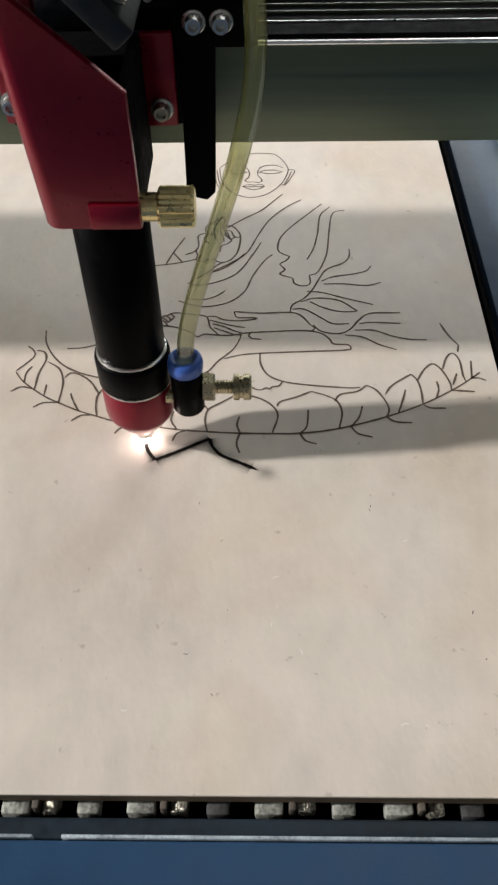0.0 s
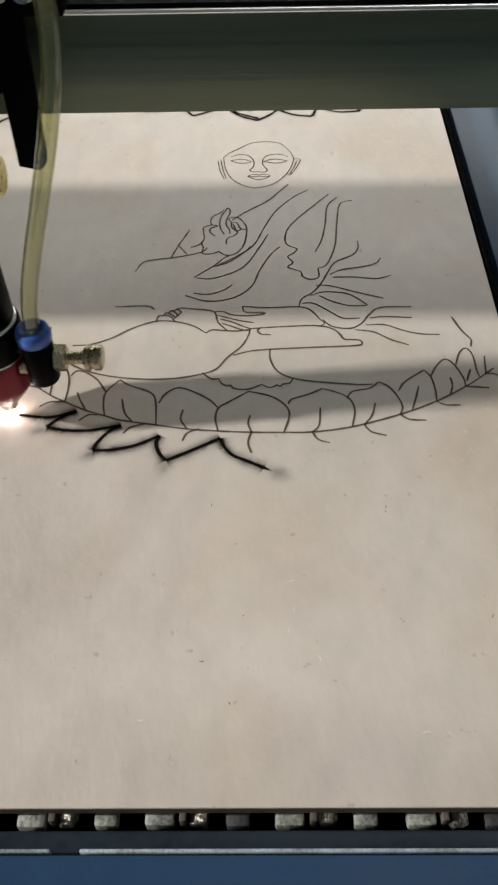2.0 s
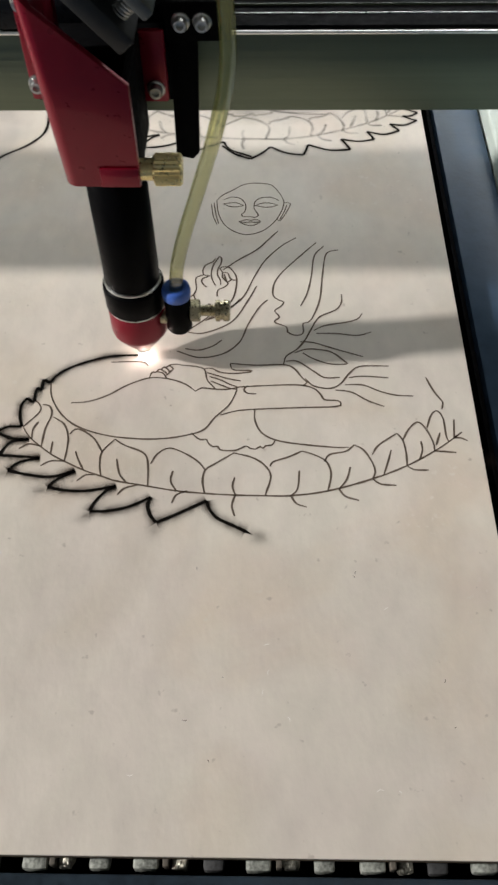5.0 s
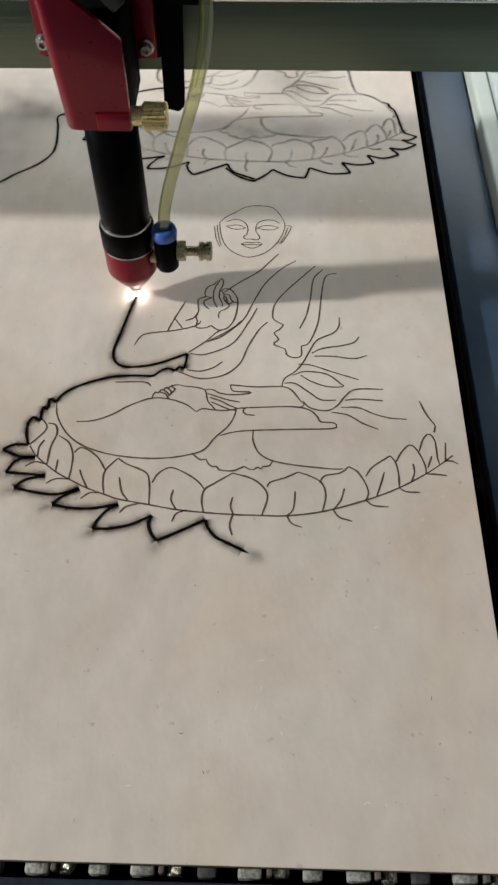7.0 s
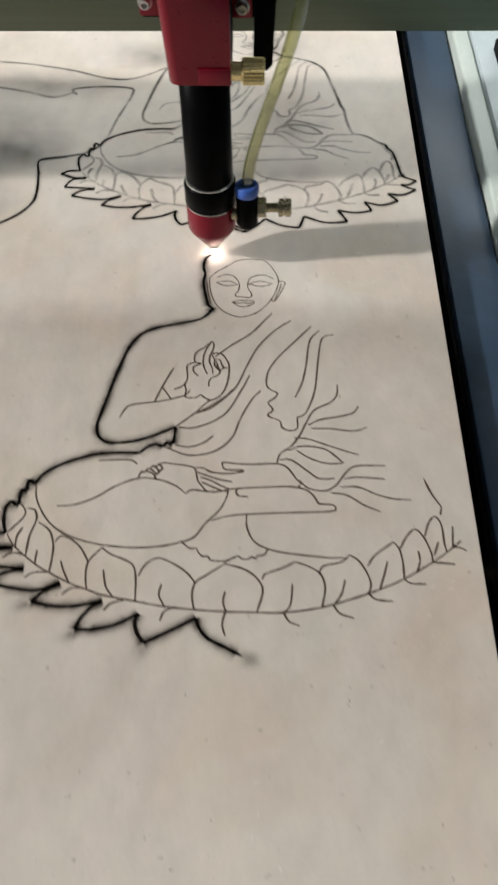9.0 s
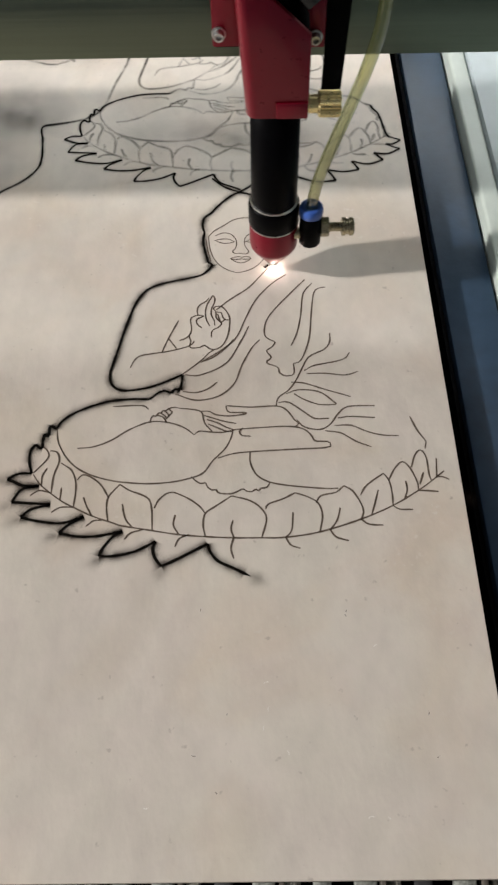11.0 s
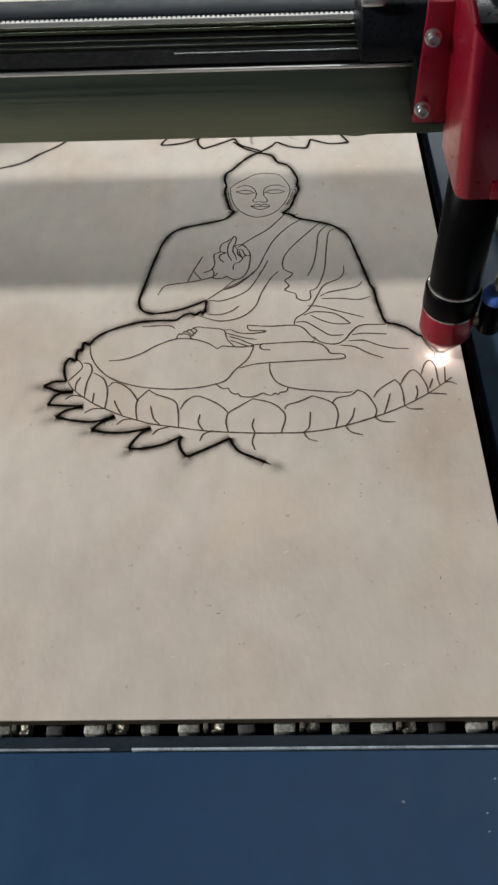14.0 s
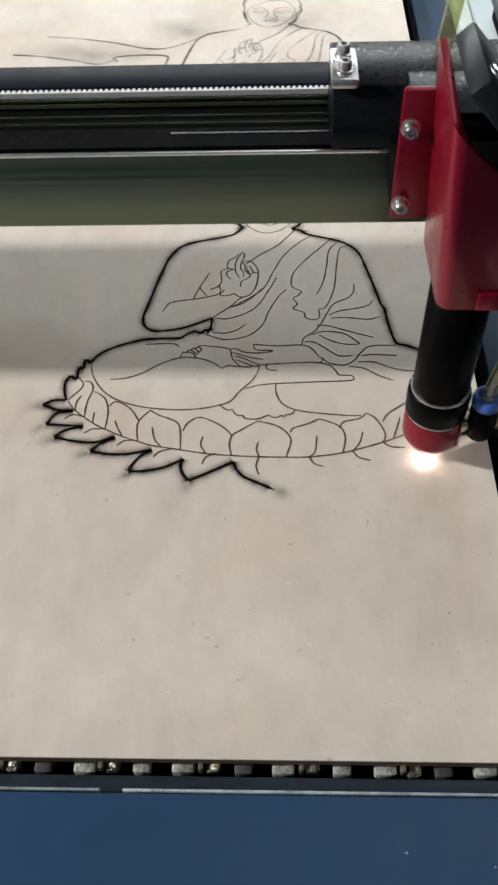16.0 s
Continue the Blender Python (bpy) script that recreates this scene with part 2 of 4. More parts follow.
def hose_material():
    m = bpy.data.materials.new("clear_yellowed_hose")
    m.use_nodes = True
    nt = m.node_tree
    out = nt.nodes["Material Output"]
    clear, milk, body, shine, gloss, rim = (nt.nodes.new("ShaderNode" + k) for k in ("BsdfTransparent", "BsdfTranslucent", "MixShader", "BsdfGlossy", "MixShader", "LayerWeight"))
    nt.nodes.remove(nt.nodes["Principled BSDF"])
    clear.inputs[0].default_value = (0.82, 0.825, 0.60, 1)
    milk.inputs[0].default_value = (0.48, 0.47, 0.21, 1)
    body.inputs[0].default_value = 0.16
    shine.inputs["Roughness"].default_value = 0.11
    rim.inputs["Blend"].default_value = 0.22
    soft = nt.nodes.new("ShaderNodeMath")
    soft.operation, soft.inputs[1].default_value = "MULTIPLY_ADD", 0.75
    soft.inputs[2].default_value = 0.09
    nt.links.new(rim.outputs["Facing"], soft.inputs[0])
    nt.links.new(clear.outputs[0], body.inputs[1])
    nt.links.new(milk.outputs[0], body.inputs[2])
    nt.links.new(soft.outputs[0], gloss.inputs[0])
    nt.links.new(body.outputs[0], gloss.inputs[1])
    nt.links.new(shine.outputs[0], gloss.inputs[2])
    nt.links.new(gloss.outputs[0], out.inputs["Surface"])
    return m


HOSE = hose_material()


# ---- mesh helpers ----
def part(name, bm, mat, parent=None, label="", smooth=False):
    me = bpy.data.meshes.new(name)
    for f in bm.faces:
        f.smooth = True
    bm.to_mesh(me)
    bm.free()
    if not smooth:
        me.set_sharp_from_angle(angle=radians(34))
    for m in mat if isinstance(mat, (list, tuple)) else [mat]:
        me.materials.append(m)
    ob = new(name, me)
    ob.parent = parent
    return tagged(ob, label)


def box(x0, x1, y0, y1, z0, z1, bevel=0.0, bm=None, turn=None, segs=2):
    part_bm = bmesh.new()
    bmesh.ops.create_cube(part_bm, size=1)
    for v in part_bm.verts:
        v.co = Vector(((x0 + x1) / 2 + v.co.x * (x1 - x0), (y0 + y1) / 2 + v.co.y * (y1 - y0), (z0 + z1) / 2 + v.co.z * (z1 - z0)))
    if bevel:
        bmesh.ops.bevel(part_bm, geom=part_bm.edges[:], offset=bevel, segments=segs, affect="EDGES", profile=0.5)
    if turn is not None:
        bmesh.ops.transform(part_bm, matrix=turn, verts=part_bm.verts)
    return merge(bm, part_bm)


def merge(bm, extra):
    if bm is None:
        return extra
    me = bpy.data.meshes.new("scratch")
    extra.to_mesh(me)
    extra.free()
    bm.from_mesh(me)
    bpy.data.meshes.remove(me)
    return bm


def lathe(profile, axis="z", at=(0, 0, 0), n=40, bm=None):
    """A turned body: profile rows of (radius, along)."""
    b = bmesh.new()
    rings = []
    for r, h in profile:
        ring = []
        for k in range(n):
            a = 2 * math.pi * k / n
            c, s = r * math.cos(a), r * math.sin(a)
            ring.append(b.verts.new({"z": (c, s, h), "x": (h, c, s), "y": (s, h, c)}[axis]))
        rings.append(ring)
    for r0, r1 in zip(rings, rings[1:]):
        for k in range(n):
            b.faces.new((r0[k], r0[(k + 1) % n], r1[(k + 1) % n], r1[k]))
    b.faces.new(rings[0][::-1])
    b.faces.new(rings[-1])
    bmesh.ops.translate(b, vec=at, verts=b.verts)
    bmesh.ops.recalc_face_normals(b, faces=b.faces)
    return merge(bm, b)


def plate(points, y0, y1, bevel=0.0):
    """A flat piece cut to an outline in x and z, between y0 and y1."""
    b = bmesh.new()
    f = b.faces.new([b.verts.new((x, y0, z)) for x, z in points])
    ext = bmesh.ops.extrude_face_region(b, geom=[f])
    bmesh.ops.translate(b, vec=(0, y1 - y0, 0), verts=[v for v in ext["geom"] if isinstance(v, bmesh.types.BMVert)])
    bmesh.ops.recalc_face_normals(b, faces=b.faces)
    if bevel:
        bmesh.ops.bevel(b, geom=b.edges[:], offset=bevel, segments=2, affect="EDGES", profile=0.5)
    return b


def smooth_line(pts, step=0.0012):
    """Points along a smooth line through the given ones."""
    p = [Vector((*q, 0)) if len(q) == 2 else Vector(q) for q in pts]
    if len(p) == 2:
        p = [p[0], (p[0] + p[1]) / 2, p[1]]
    ends = [2 * p[0] - p[1]] + p + [2 * p[-1] - p[-2]]
    out = []
    for a, b, c, d in zip(ends, ends[1:], ends[2:], ends[3:]):
        n = max(2, int((c - b).length / step))
        for k in range(n):
            t = k / n
            out.append(0.5 * (2 * b + (c - a) * t + (2 * a - 5 * b + 4 * c - d) * t * t + (3 * b - a - 3 * c + d) * t**3))
    return out + [p[-1]]


def ribbon(bm, line, width, z, slot=0, taper=0.0, tail=0.0):
    """A flat stroke along the line, its texture coordinate running across it."""
    uv = bm.loops.layers.uv.verify()
    rows = []
    for k, p in enumerate(line):
        way = (line[min(k + 1, len(line) - 1)] - line[max(k - 1, 0)]).normalized()
        side = Vector((-way.y, way.x, 0))
        s = k / (len(line) - 1)
        w = width / 2 * (1 - taper * max(0, 1 - 6 * min(s, 1 - s)) - tail * s)
        if slot == 0:
            w *= 0.85 + 0.3 * noise.noise(p * 260)
        rows.append((bm.verts.new(p + side * w + Vector((0, 0, z))), bm.verts.new(p - side * w + Vector((0, 0, z)))))
    for (a, b), (c, d) in zip(rows, rows[1:]):
        f = bm.faces.new((a, b, d, c))
        f.material_index = slot
        for loop in f.loops:
            loop[uv].uv = (0.0 if loop.vert in (a, c) else 1.0, 0.5)
    return bm


def tube(line, r, n=14):
    b = bmesh.new()
    rings = []
    for k, p in enumerate(line):
        way = (line[min(k + 1, len(line) - 1)] - line[max(k - 1, 0)]).normalized()
        u = way.cross(Vector((0, 1, 0.01))).normalized()
        w = way.cross(u)
        rings.append([b.verts.new(p + r * (math.cos(2 * math.pi * j / n) * u + math.sin(2 * math.pi * j / n) * w)) for j in range(n)])
    for r0, r1 in zip(rings, rings[1:]):
        for j in range(n):
            b.faces.new((r0[j], r0[(j + 1) % n], r1[(j + 1) % n], r1[j]))
    bmesh.ops.recalc_face_normals(b, faces=b.faces)
    return b


# ---- the workshop that closes the place: unseen, dark grey to cut bounced light ----
def structure(name, bm, mat, label):
    return tagged(part(name, bm, mat, None, label), category=name.split("_")[0], kind="structure")


structure("floor", box(-3.5, 3.5, -3.0, 3.5, -1.0, -0.9), CONCRETE, "grey concrete floor of the workshop")
structure("ceiling", box(-3.5, 3.5, -3.0, 3.5, CEILING, CEILING + 0.1), WALL, "plain dim grey plaster ceiling")
structure("wall_north", box(-3.5, 3.5, 3.5, 3.6, -0.9, CEILING), WALL, "plain grey plaster wall behind the machine")
structure("wall_south", box(-3.5, 3.5, -3.1, -3.0, -0.9, CEILING), WALL, "plain grey plaster wall")
structure("wall_west", box(-3.6, -3.5, -3.0, 3.5, -0.9, CEILING), WALL, "plain grey plaster wall")
structure("wall_east", box(3.5, 3.6, -3.0, 3.5, -0.9, CEILING), WALL, "plain grey plaster wall")

# ---- the machine's body ----
LIP = -0.1400  # where the front deck begins


def machine():
    root = tagged(new("laser_machine"), "blue-painted laser engraving machine with an open bed", "machine")
    root.location = (0, 0, -0.9)

    def add(name, bm, mat, label=""):
        bmesh.ops.translate(bm, vec=(0, 0, 0.9), verts=bm.verts)
        return part(name, bm, mat, root, label)

    add("cabinet", box(-0.95, 0.45, -0.50, 0.95, -0.9, -0.075, 0.004), PAINT)
    add("tray", box(-0.90, 0.135, -0.128, 0.90, -0.074, -0.060), MATT, "black tray below the bed")
    add("front_deck", box(-0.95, 0.45, -0.50, LIP - 0.0008, -0.075, -0.0008, 0.0006), PAINT, "wide blue-painted front deck")
    ledge = add("front_ledge", box(-0.95, 0.45, LIP - 0.0004, -0.1338, -0.074, -0.0050, 0.0007), DARK_PAINT, "narrow dark blue ledge before the bed")
    for x0, x1 in ((-0.42, -0.0390), (-0.0315, 0.130)):
        add("worn_edge", box(x0, x1, LIP - 0.0006, LIP + 0.0004, -0.0030, 0.0001, 0.0004), WORN, "paint worn bright along the edge")
    for x, y, r in ((0.0613, -0.1580, 0.00045), (0.0886, -0.1617, 0.00030), (0.0882, -0.1674, 0.00028), (0.0930, -0.1507, 0.00034)):
        chip = bmesh.new()
        bmesh.ops.create_circle(chip, cap_ends=True, segments=7, radius=r)
        for v in chip.verts:
            v.co = Vector((x + v.co.x * 1.3, y + v.co.y, -0.0007)) + 0.0002 * Vector((noise.noise(v.co * 3000), noise.noise(v.co * 2100), 0))
        add("paint_chip", chip, WORN, "small bright chip in the paint")
    add("side_frame", box(0.1213, 0.1478, -0.1338, 0.90, -0.074, -0.0100, 0.0010), SLATE, "slate-blue painted bed frame at the side")
    # matt black strip in place of the shade between sheet and side frame
    add("gap_shade_strip", box(0.1190, 0.1210, -0.1338, 0.90, -0.074, -0.0150), MATT)
    add("side_gap", box(0.1480, 0.1490, -0.1338, 0.90, -0.074, -0.030), MATT)
    add("side_ledge", box(0.1492, 0.1600, -0.1338, 0.95, -0.074, -0.0015, 0.0020, segs=4), LEDGE, "pale green-grey painted side ledge")
    add("side_panel", box(0.1604, 0.45, -0.1338, 0.95, -0.074, 0.0015, 0.0012), PANEL, "pale grey side panel")
    add("side_wall", box(-0.95, -0.91, -0.1338, 0.95, -0.074, -0.001, 0.002), LEDGE)
    add("back_wall", box(-0.905, 0.1260, 0.905, 0.95, -0.074, -0.001, 0.002), LEDGE)
    return root


machine()


def side_bracket():
    """The small bolted block on the side panel."""
    root = tagged(new("rail_bracket"), "small black bracket with steel screws on the side panel", "bracket")
    root.location = (0.183, 0.372, 0.0015)
    part("base_block", box(-0.012, 0.016, -0.014, 0.016, 0.0, 0.008, 0.001), MATT, root, "black base block")
    part("upper_block", box(-0.006, 0.014, -0.008, 0.016, 0.0081, 0.020, 0.001), STEEL, root, "steel clamp piece")
    for x, y in ((-0.008, -0.010), (0.004, -0.011)):
        screw = part("screw", lathe(((0.0026, 0.008), (0.0026, 0.0108), (0.0020, 0.0116), (0.0012, 0.0116), (0.0011, 0.0100)), "z", (x, y, 0), 20), STEEL, root)
        part("washer", lathe(((0.0034, 0.008), (0.0034, 0.0087), (0.0030, 0.0089)), "z", (x, y, 0), 20), STEEL, screw)
    return root


side_bracket()


# bed: bars along the depth, their ends showing below the sheet's front edge
def bed():
    root = tagged(new("slat_bed"), "sooty aluminium slat bed under the plywood", "bed")
    root.location = (0, 0, -0.06)
    rnd = random.Random(4)
    for k in range(-20, 3):
        x = 0.0225 + 0.0348 * k
        for dx, w, mat, top, nm in ((0.0, 0.0078, BLOCK, -0.0074, "slat"), (0.0205, 0.0064, DARK_BLOCK if k % 2 else BLOCK, -0.0078, "slat"), (0.0100, 0.0046, FOIL, -0.0064, "clip")):
            if k == -1 and nm == "slat" and dx:
                mat = DARK_BLOCK
            if x + dx + w / 2 > 0.1095:
                continue
            j = rnd.uniform(-0.0004, 0.0004)
            y1 = 0.88 if nm == "slat" else -0.10
            b = box(x + dx - w / 2 + j, x + dx + w / 2 + j, -0.1326 + rnd.uniform(0, 0.0009), y1, (-0.0105 if nm == "clip" else -0.0125) + 0.06, top + 0.06, 0.0011)
            if nm == "clip":
                for v in b.verts:
                    v.co += 0.0011 * noise.noise_vector(v.co * 900)
            part(nm, b, mat, root)
        b = box(x + 0.0052, x + 0.0070, -0.1315, -0.120, -0.012 + 0.06, -0.0052 + 0.06, 0.0003)
        part("spacer", b, SPACER, root)
    part("cross_bar", box(-0.75, 0.122, -0.112, -0.095, 0.0, 0.0472, 0.001), MATT, root)
    part("cross_bar", box(-0.75, 0.122, 0.80, 0.82, 0.0, 0.0472, 0.001), MATT, root)
    return root


bed()


# ---- the sheet ----
def sheet():
    root = tagged(new("plywood_sheet"), "pale plywood sheet lying on the slat bed", "plywood")
    root.location = (0, 0, -0.0050)
    part("face_veneer", box(-0.74, 0.1115, -0.1298, 0.78, 0.0040, 0.0050, 0.0002, segs=1), PLY, root, "pale sanded face veneer")
    part("core_ply", box(-0.74, 0.1111, -0.1294, 0.78, -0.0006, 0.0039), PLY_EDGE, root, "brown plywood core")
    return root


sheet()

INK_W, CHAR_W, SOOT_W = 0.00092, 0.00152, 0.0112
PITCH = (-0.0006, 0.2327)


def mm(pts):
    return smooth_line([(x / 1000, y / 1000) for x, y in pts])


def marks():
    """Short scratches and specks in the veneer before the drawing."""
    root = tagged(new("scratch_marks"), "tiny pale scratches and dark specks in the plywood", "scratches")
    rnd = random.Random(11)
    spots = ((25.3, -72.1), (23.2, -79.1), (67.1, -48.2), (66.6, -110.4), (24.5, -62.2), (60.4, -110.3), (31.9, -88.0), (-18.9, -106.1), (86.2, -90.0), (57.0, -34.0), (-1.2, -32.7), (56.4, -35.7), (-2.4, -88.6), (5.9, -101.6), (9.7, -74.0), (84.8, -74.5))
    for k, (x, y) in enumerate(spots):
        pale = k < 8
        a, n = rnd.uniform(0, 3.1), rnd.uniform(0.5, 1.3) if pale else rnd.uniform(0.35, 0.8)
        d, bend = Vector((math.cos(a), math.sin(a))) * n, rnd.uniform(-0.5, 0.5)
        line = mm(((x - d.x, y - d.y), (x - bend * d.y, y + bend * d.x), (x + d.x, y + d.y)))
        part("scratch", ribbon(bmesh.new(), line, 0.00032 if pale else 0.00028, 0.00008, taper=0.6), SCRATCH if pale else INK, root, "pale scratch" if pale else "dark speck")


marks()


def strokes(root, mat, wide):
    """The fine lines of the seated figure on its petalled seat."""

    def stroke(name, pts, w):
        part(name, ribbon(bmesh.new(), mm(pts), w * wide, 0.00010, taper=0.25), mat, root)

    def petal(*pts):
        stroke("petal_line", pts, INK_W)

    def rim(*pts):
        stroke("seat_rim_line", pts, INK_W)

    def fold(*pts):
        stroke("fold_line", pts, INK_W)

    def feature(*pts):
        stroke("head_line", pts, INK_W * 0.72)

    # petals of the seat
    petal((-76.7, 32.3), (-71.1, 40.1), (-71.7, 44.0), (-74.5, 46.7))
    petal((-67.6, 22.3), (-67.4, 31.1), (-65.8, 38.8), (-67.4, 43.3), (-70.5, 44.0))
    petal((-72.3, 26.0), (-72.4, 31.1), (-70.7, 34.9))
    petal((-57.2, 15.0), (-56.9, 21.1), (-57.3, 27.3), (-59.8, 33.6), (-64.9, 37.5))
    petal((-63.3, 18.6), (-63.3, 24.8))
    petal((-56.8, 28.5), (-54.9, 31.1), (-51.4, 30.3), (-46.3, 26.1), (-42.2, 19.4))
    petal((-48.9, 10.7), (-51.8, 16.2), (-53.2, 19.9))
    petal((-41.6, 7.9), (-42.7, 13.8), (-42.3, 19.9), (-37.8, 26.1))
    petal((-37.8, 26.1), (-33.7, 23.1), (-25.5, 19.2), (-23.3, 13.9), (-22.5, 3.3))
    petal((-31.3, 5.1), (-34.3, 9.1), (-36.1, 16.3))
    petal((-22.2, 13.9), (-19.9, 18.7), (-15.2, 21.7), (-8.9, 19.2), (-3.2, 15.1), (-0.1, 11.1))
    petal((-11.1, 1.1), (-13.6, 5.7), (-13.0, 10.6))
    petal((0.1, -0.0), (-1.0, 5.7), (-0.1, 11.1), (3.5, 14.0), (11.1, 19.5))
    petal((11.1, 19.5), (18.8, 17.1), (23.7, 13.3), (26.0, 8.1), (23.8, -0.9))
    petal((12.1, -0.5), (10.9, 3.4), (11.7, 7.6))
    petal((25.8, 12.8), (26.9, 15.2), (33.1, 17.6), (38.7, 20.6))
    petal((38.7, 20.6), (44.2, 18.4), (48.4, 15.3), (49.9, 9.4), (48.4, 1.5))
    petal((33.9, -0.8), (36.5, 2.4), (37.4, 11.0))
    petal((47.5, 15.3), (49.7, 18.9), (56.4, 20.6), (59.9, 23.8))
    petal((59.9, 23.8), (63.5, 21.3), (66.6, 15.3), (67.5, 10.6), (66.2, 7.3))
    petal((52.8, 2.4), (56.0, 7.0), (57.7, 12.9))
    petal((66.8, 18.9), (69.9, 23.8), (77.7, 29.8))
    petal((77.7, 29.8), (79.8, 26.3), (80.6, 20.2), (80.4, 13.7))
    petal((70.8, 9.2), (72.9, 15.3), (74.7, 21.4))
    petal((79.8, 26.3), (82.9, 32.1), (86.6, 35.6), (89.6, 32.6), (92.1, 25.1), (92.1, 20.9))
    petal((85.7, 16.6), (87.3, 21.4), (87.1, 25.8))
    petal((90.3, 32.6), (92.6, 39.0), (95.4, 41.6), (97.5, 37.7), (97.7, 28.8), (98.4, 25.6))
    petal((93.1, 23.9), (95.4, 30.1))
    petal((100.8, 27.1), (101.9, 37.2))
    petal((100.9, 27.6), (104.4, 30.6))
    petal((33.9, -0.8), (35.9, -4.4), (39.9, -6.0))
    petal((52.8, 2.4), (55.1, -1.0), (60.3, -2.8))
    petal((66.2, 7.3), (69.4, 4.8), (75.4, 4.3))
    petal((80.4, 13.7), (83.0, 11.8), (88.8, 11.6))
    petal((92.1, 20.9), (96.0, 20.7), (100.8, 20.2))
    petal((100.9, 27.6), (103.5, 27.6), (106.2, 26.1))
    petal((12.1, -0.5), (10.9, -5.6), (12.1, -10.3))
    petal((-12.5, -4.6), (-11.0, -0.8), (-6.8, 1.1))
    petal((-34.0, -0.8), (-31.7, 2.1), (-26.4, 3.8))
    petal((-50.9, 5.5), (-47.6, 8.4), (-44.3, 8.4))
    petal((-66.4, 12.6), (-62.8, 15.0), (-57.2, 15.0))
    petal((-76.6, 21.0), (-73.0, 23.5), (-67.9, 22.3))
    rim((-76.6, 31.8), (-72.3, 26.0), (-63.3, 18.6), (-57.2, 15.0), (-48.9, 10.7), (-39.8, 7.2), (-35.3, 5.6), (-23.1, 3.3), (-11.1, 1.1), (0.1, -0.0), (11.5, -0.7), (23.8, -0.9), (33.9, -0.8), (48.4, 1.5), (66.2, 7.3), (80.4, 13.7), (92.1, 20.9), (98.4, 25.6), (101.9, 28.6))
    # folds, limbs
    fold((-68.8, 56.2), (-67.2, 48.1), (-61.7, 38.8), (-53.9, 32.4), (-42.1, 28.1), (-28.4, 26.3), (-17.1, 26.6), (-8.2, 28.4), (-1.6, 31.2), (2.7, 37.6), (8.3, 44.1), (11.1, 50.8), (11.5, 54.1))
    fold((-58.4, 45.1), (-51.0, 45.9), (-43.2, 49.4), (-35.6, 54.9), (-26.4, 59.0), (-18.1, 58.5), (-10.9, 55.7), (-6.0, 51.6))
    fold((-6.0, 51.6), (-3.7, 53.5), (1.0, 53.0), (6.9, 52.7), (12.7, 54.1))
    # the lower palm and its fingers
    fold((-26.5, 58.3), (-26.0, 61.1), (-25.0, 62.5), (-24.0, 62.0), (-22.7, 64.0), (-21.8, 63.7), (-20.7, 65.2), (-19.7, 64.9), (-18.1, 66.4), (-15.3, 67.0), (-13.1, 66.4))
    fold((-23.6, 62.6), (-20.6, 61.7), (-19.2, 59.2), (-18.5, 58.4))
    fold((-22.0, 64.0), (-19.7, 62.3), (-19.2, 61.2))
    fold((-20.5, 65.5), (-18.4, 63.5), (-18.0, 61.8))
    fold((-18.6, 66.3), (-16.6, 64.6), (-17.2, 63.2), (-19.2, 60.4))
    fold((-13.1, 66.4), (-6.6, 65.6), (-3.0, 64.2), (-2.1, 61.3), (-1.4, 58.0), (0.6, 55.2), (2.6, 52.7))
    fold((-2.7, 64.5), (0.6, 64.5), (3.8, 62.5), (10.2, 61.7), (17.3, 62.7), (16.8, 63.5), (10.2, 63.7), (8.7, 65.5), (8.4, 67.5))
    fold((8.4, 67.5), (19.6, 66.5), (31.6, 66.9), (36.3, 64.6), (39.8, 59.0), (41.6, 56.8), (39.6, 54.9))
    fold((-1.7, 62.2), (2.7, 60.5), (8.0, 58.6), (13.2, 57.5))
    fold((-0.4, 59.9), (4.4, 58.0), (8.5, 55.5), (11.6, 54.2))
    fold((0.2, 57.4), (4.6, 55.2), (8.6, 53.3), (11.7, 52.8))
    fold((12.7, 54.1), (23.2, 54.9), (37.3, 55.4), (44.3, 53.5), (47.6, 49.5), (48.7, 47.3), (54.4, 46.8), (55.5, 45.0), (53.1, 43.6), (34.7, 42.8), (14.1, 41.5), (4.9, 38.9))
    fold((16.2, 54.9), (14.6, 53.0), (15.8, 50.8), (19.8, 50.3))
    for k in range(4):
        fold(*((-6.7, 29.5), (-4.8, 27.5), (-2.7, 26.0), (-0.3, 26.3), (0.7, 24.0), (2.6, 22.5), (4.4, 22.7), (5.3, 21.1), (7.5, 20.6), (11.1, 20.6), (13.7, 21.7), (16.1, 22.9), (17.7, 21.7), (19.9, 21.4), (21.7, 22.6), (23.0, 21.8), (23.9, 23.1), (26.5, 23.5), (27.8, 25.9))[(0, 3, 8, 13)[k] : (4, 9, 14, 19)[k]])
    fold((19.3, 42.0), (19.4, 36.3), (22.1, 29.9), (27.7, 26.2), (36.6, 24.2), (52.1, 22.5), (57.6, 22.6))
    fold((-37.7, 90.6), (-35.6, 95.8), (-32.1, 98.3), (-19.6, 100.5), (-9.7, 103.7), (-7.3, 106.9))
    fold((-12.3, 86.4), (-8.1, 90.2), (-3.3, 94.9), (0.2, 99.4), (2.7, 101.1))
    fold((-3.8, 93.4), (2.8, 96.9), (8.9, 103.1), (11.8, 107.3))
    fold((-22.9, 99.9), (-20.1, 108.5), (-15.6, 120.0))
    fold((-20.1, 108.5), (-15.9, 102.1))
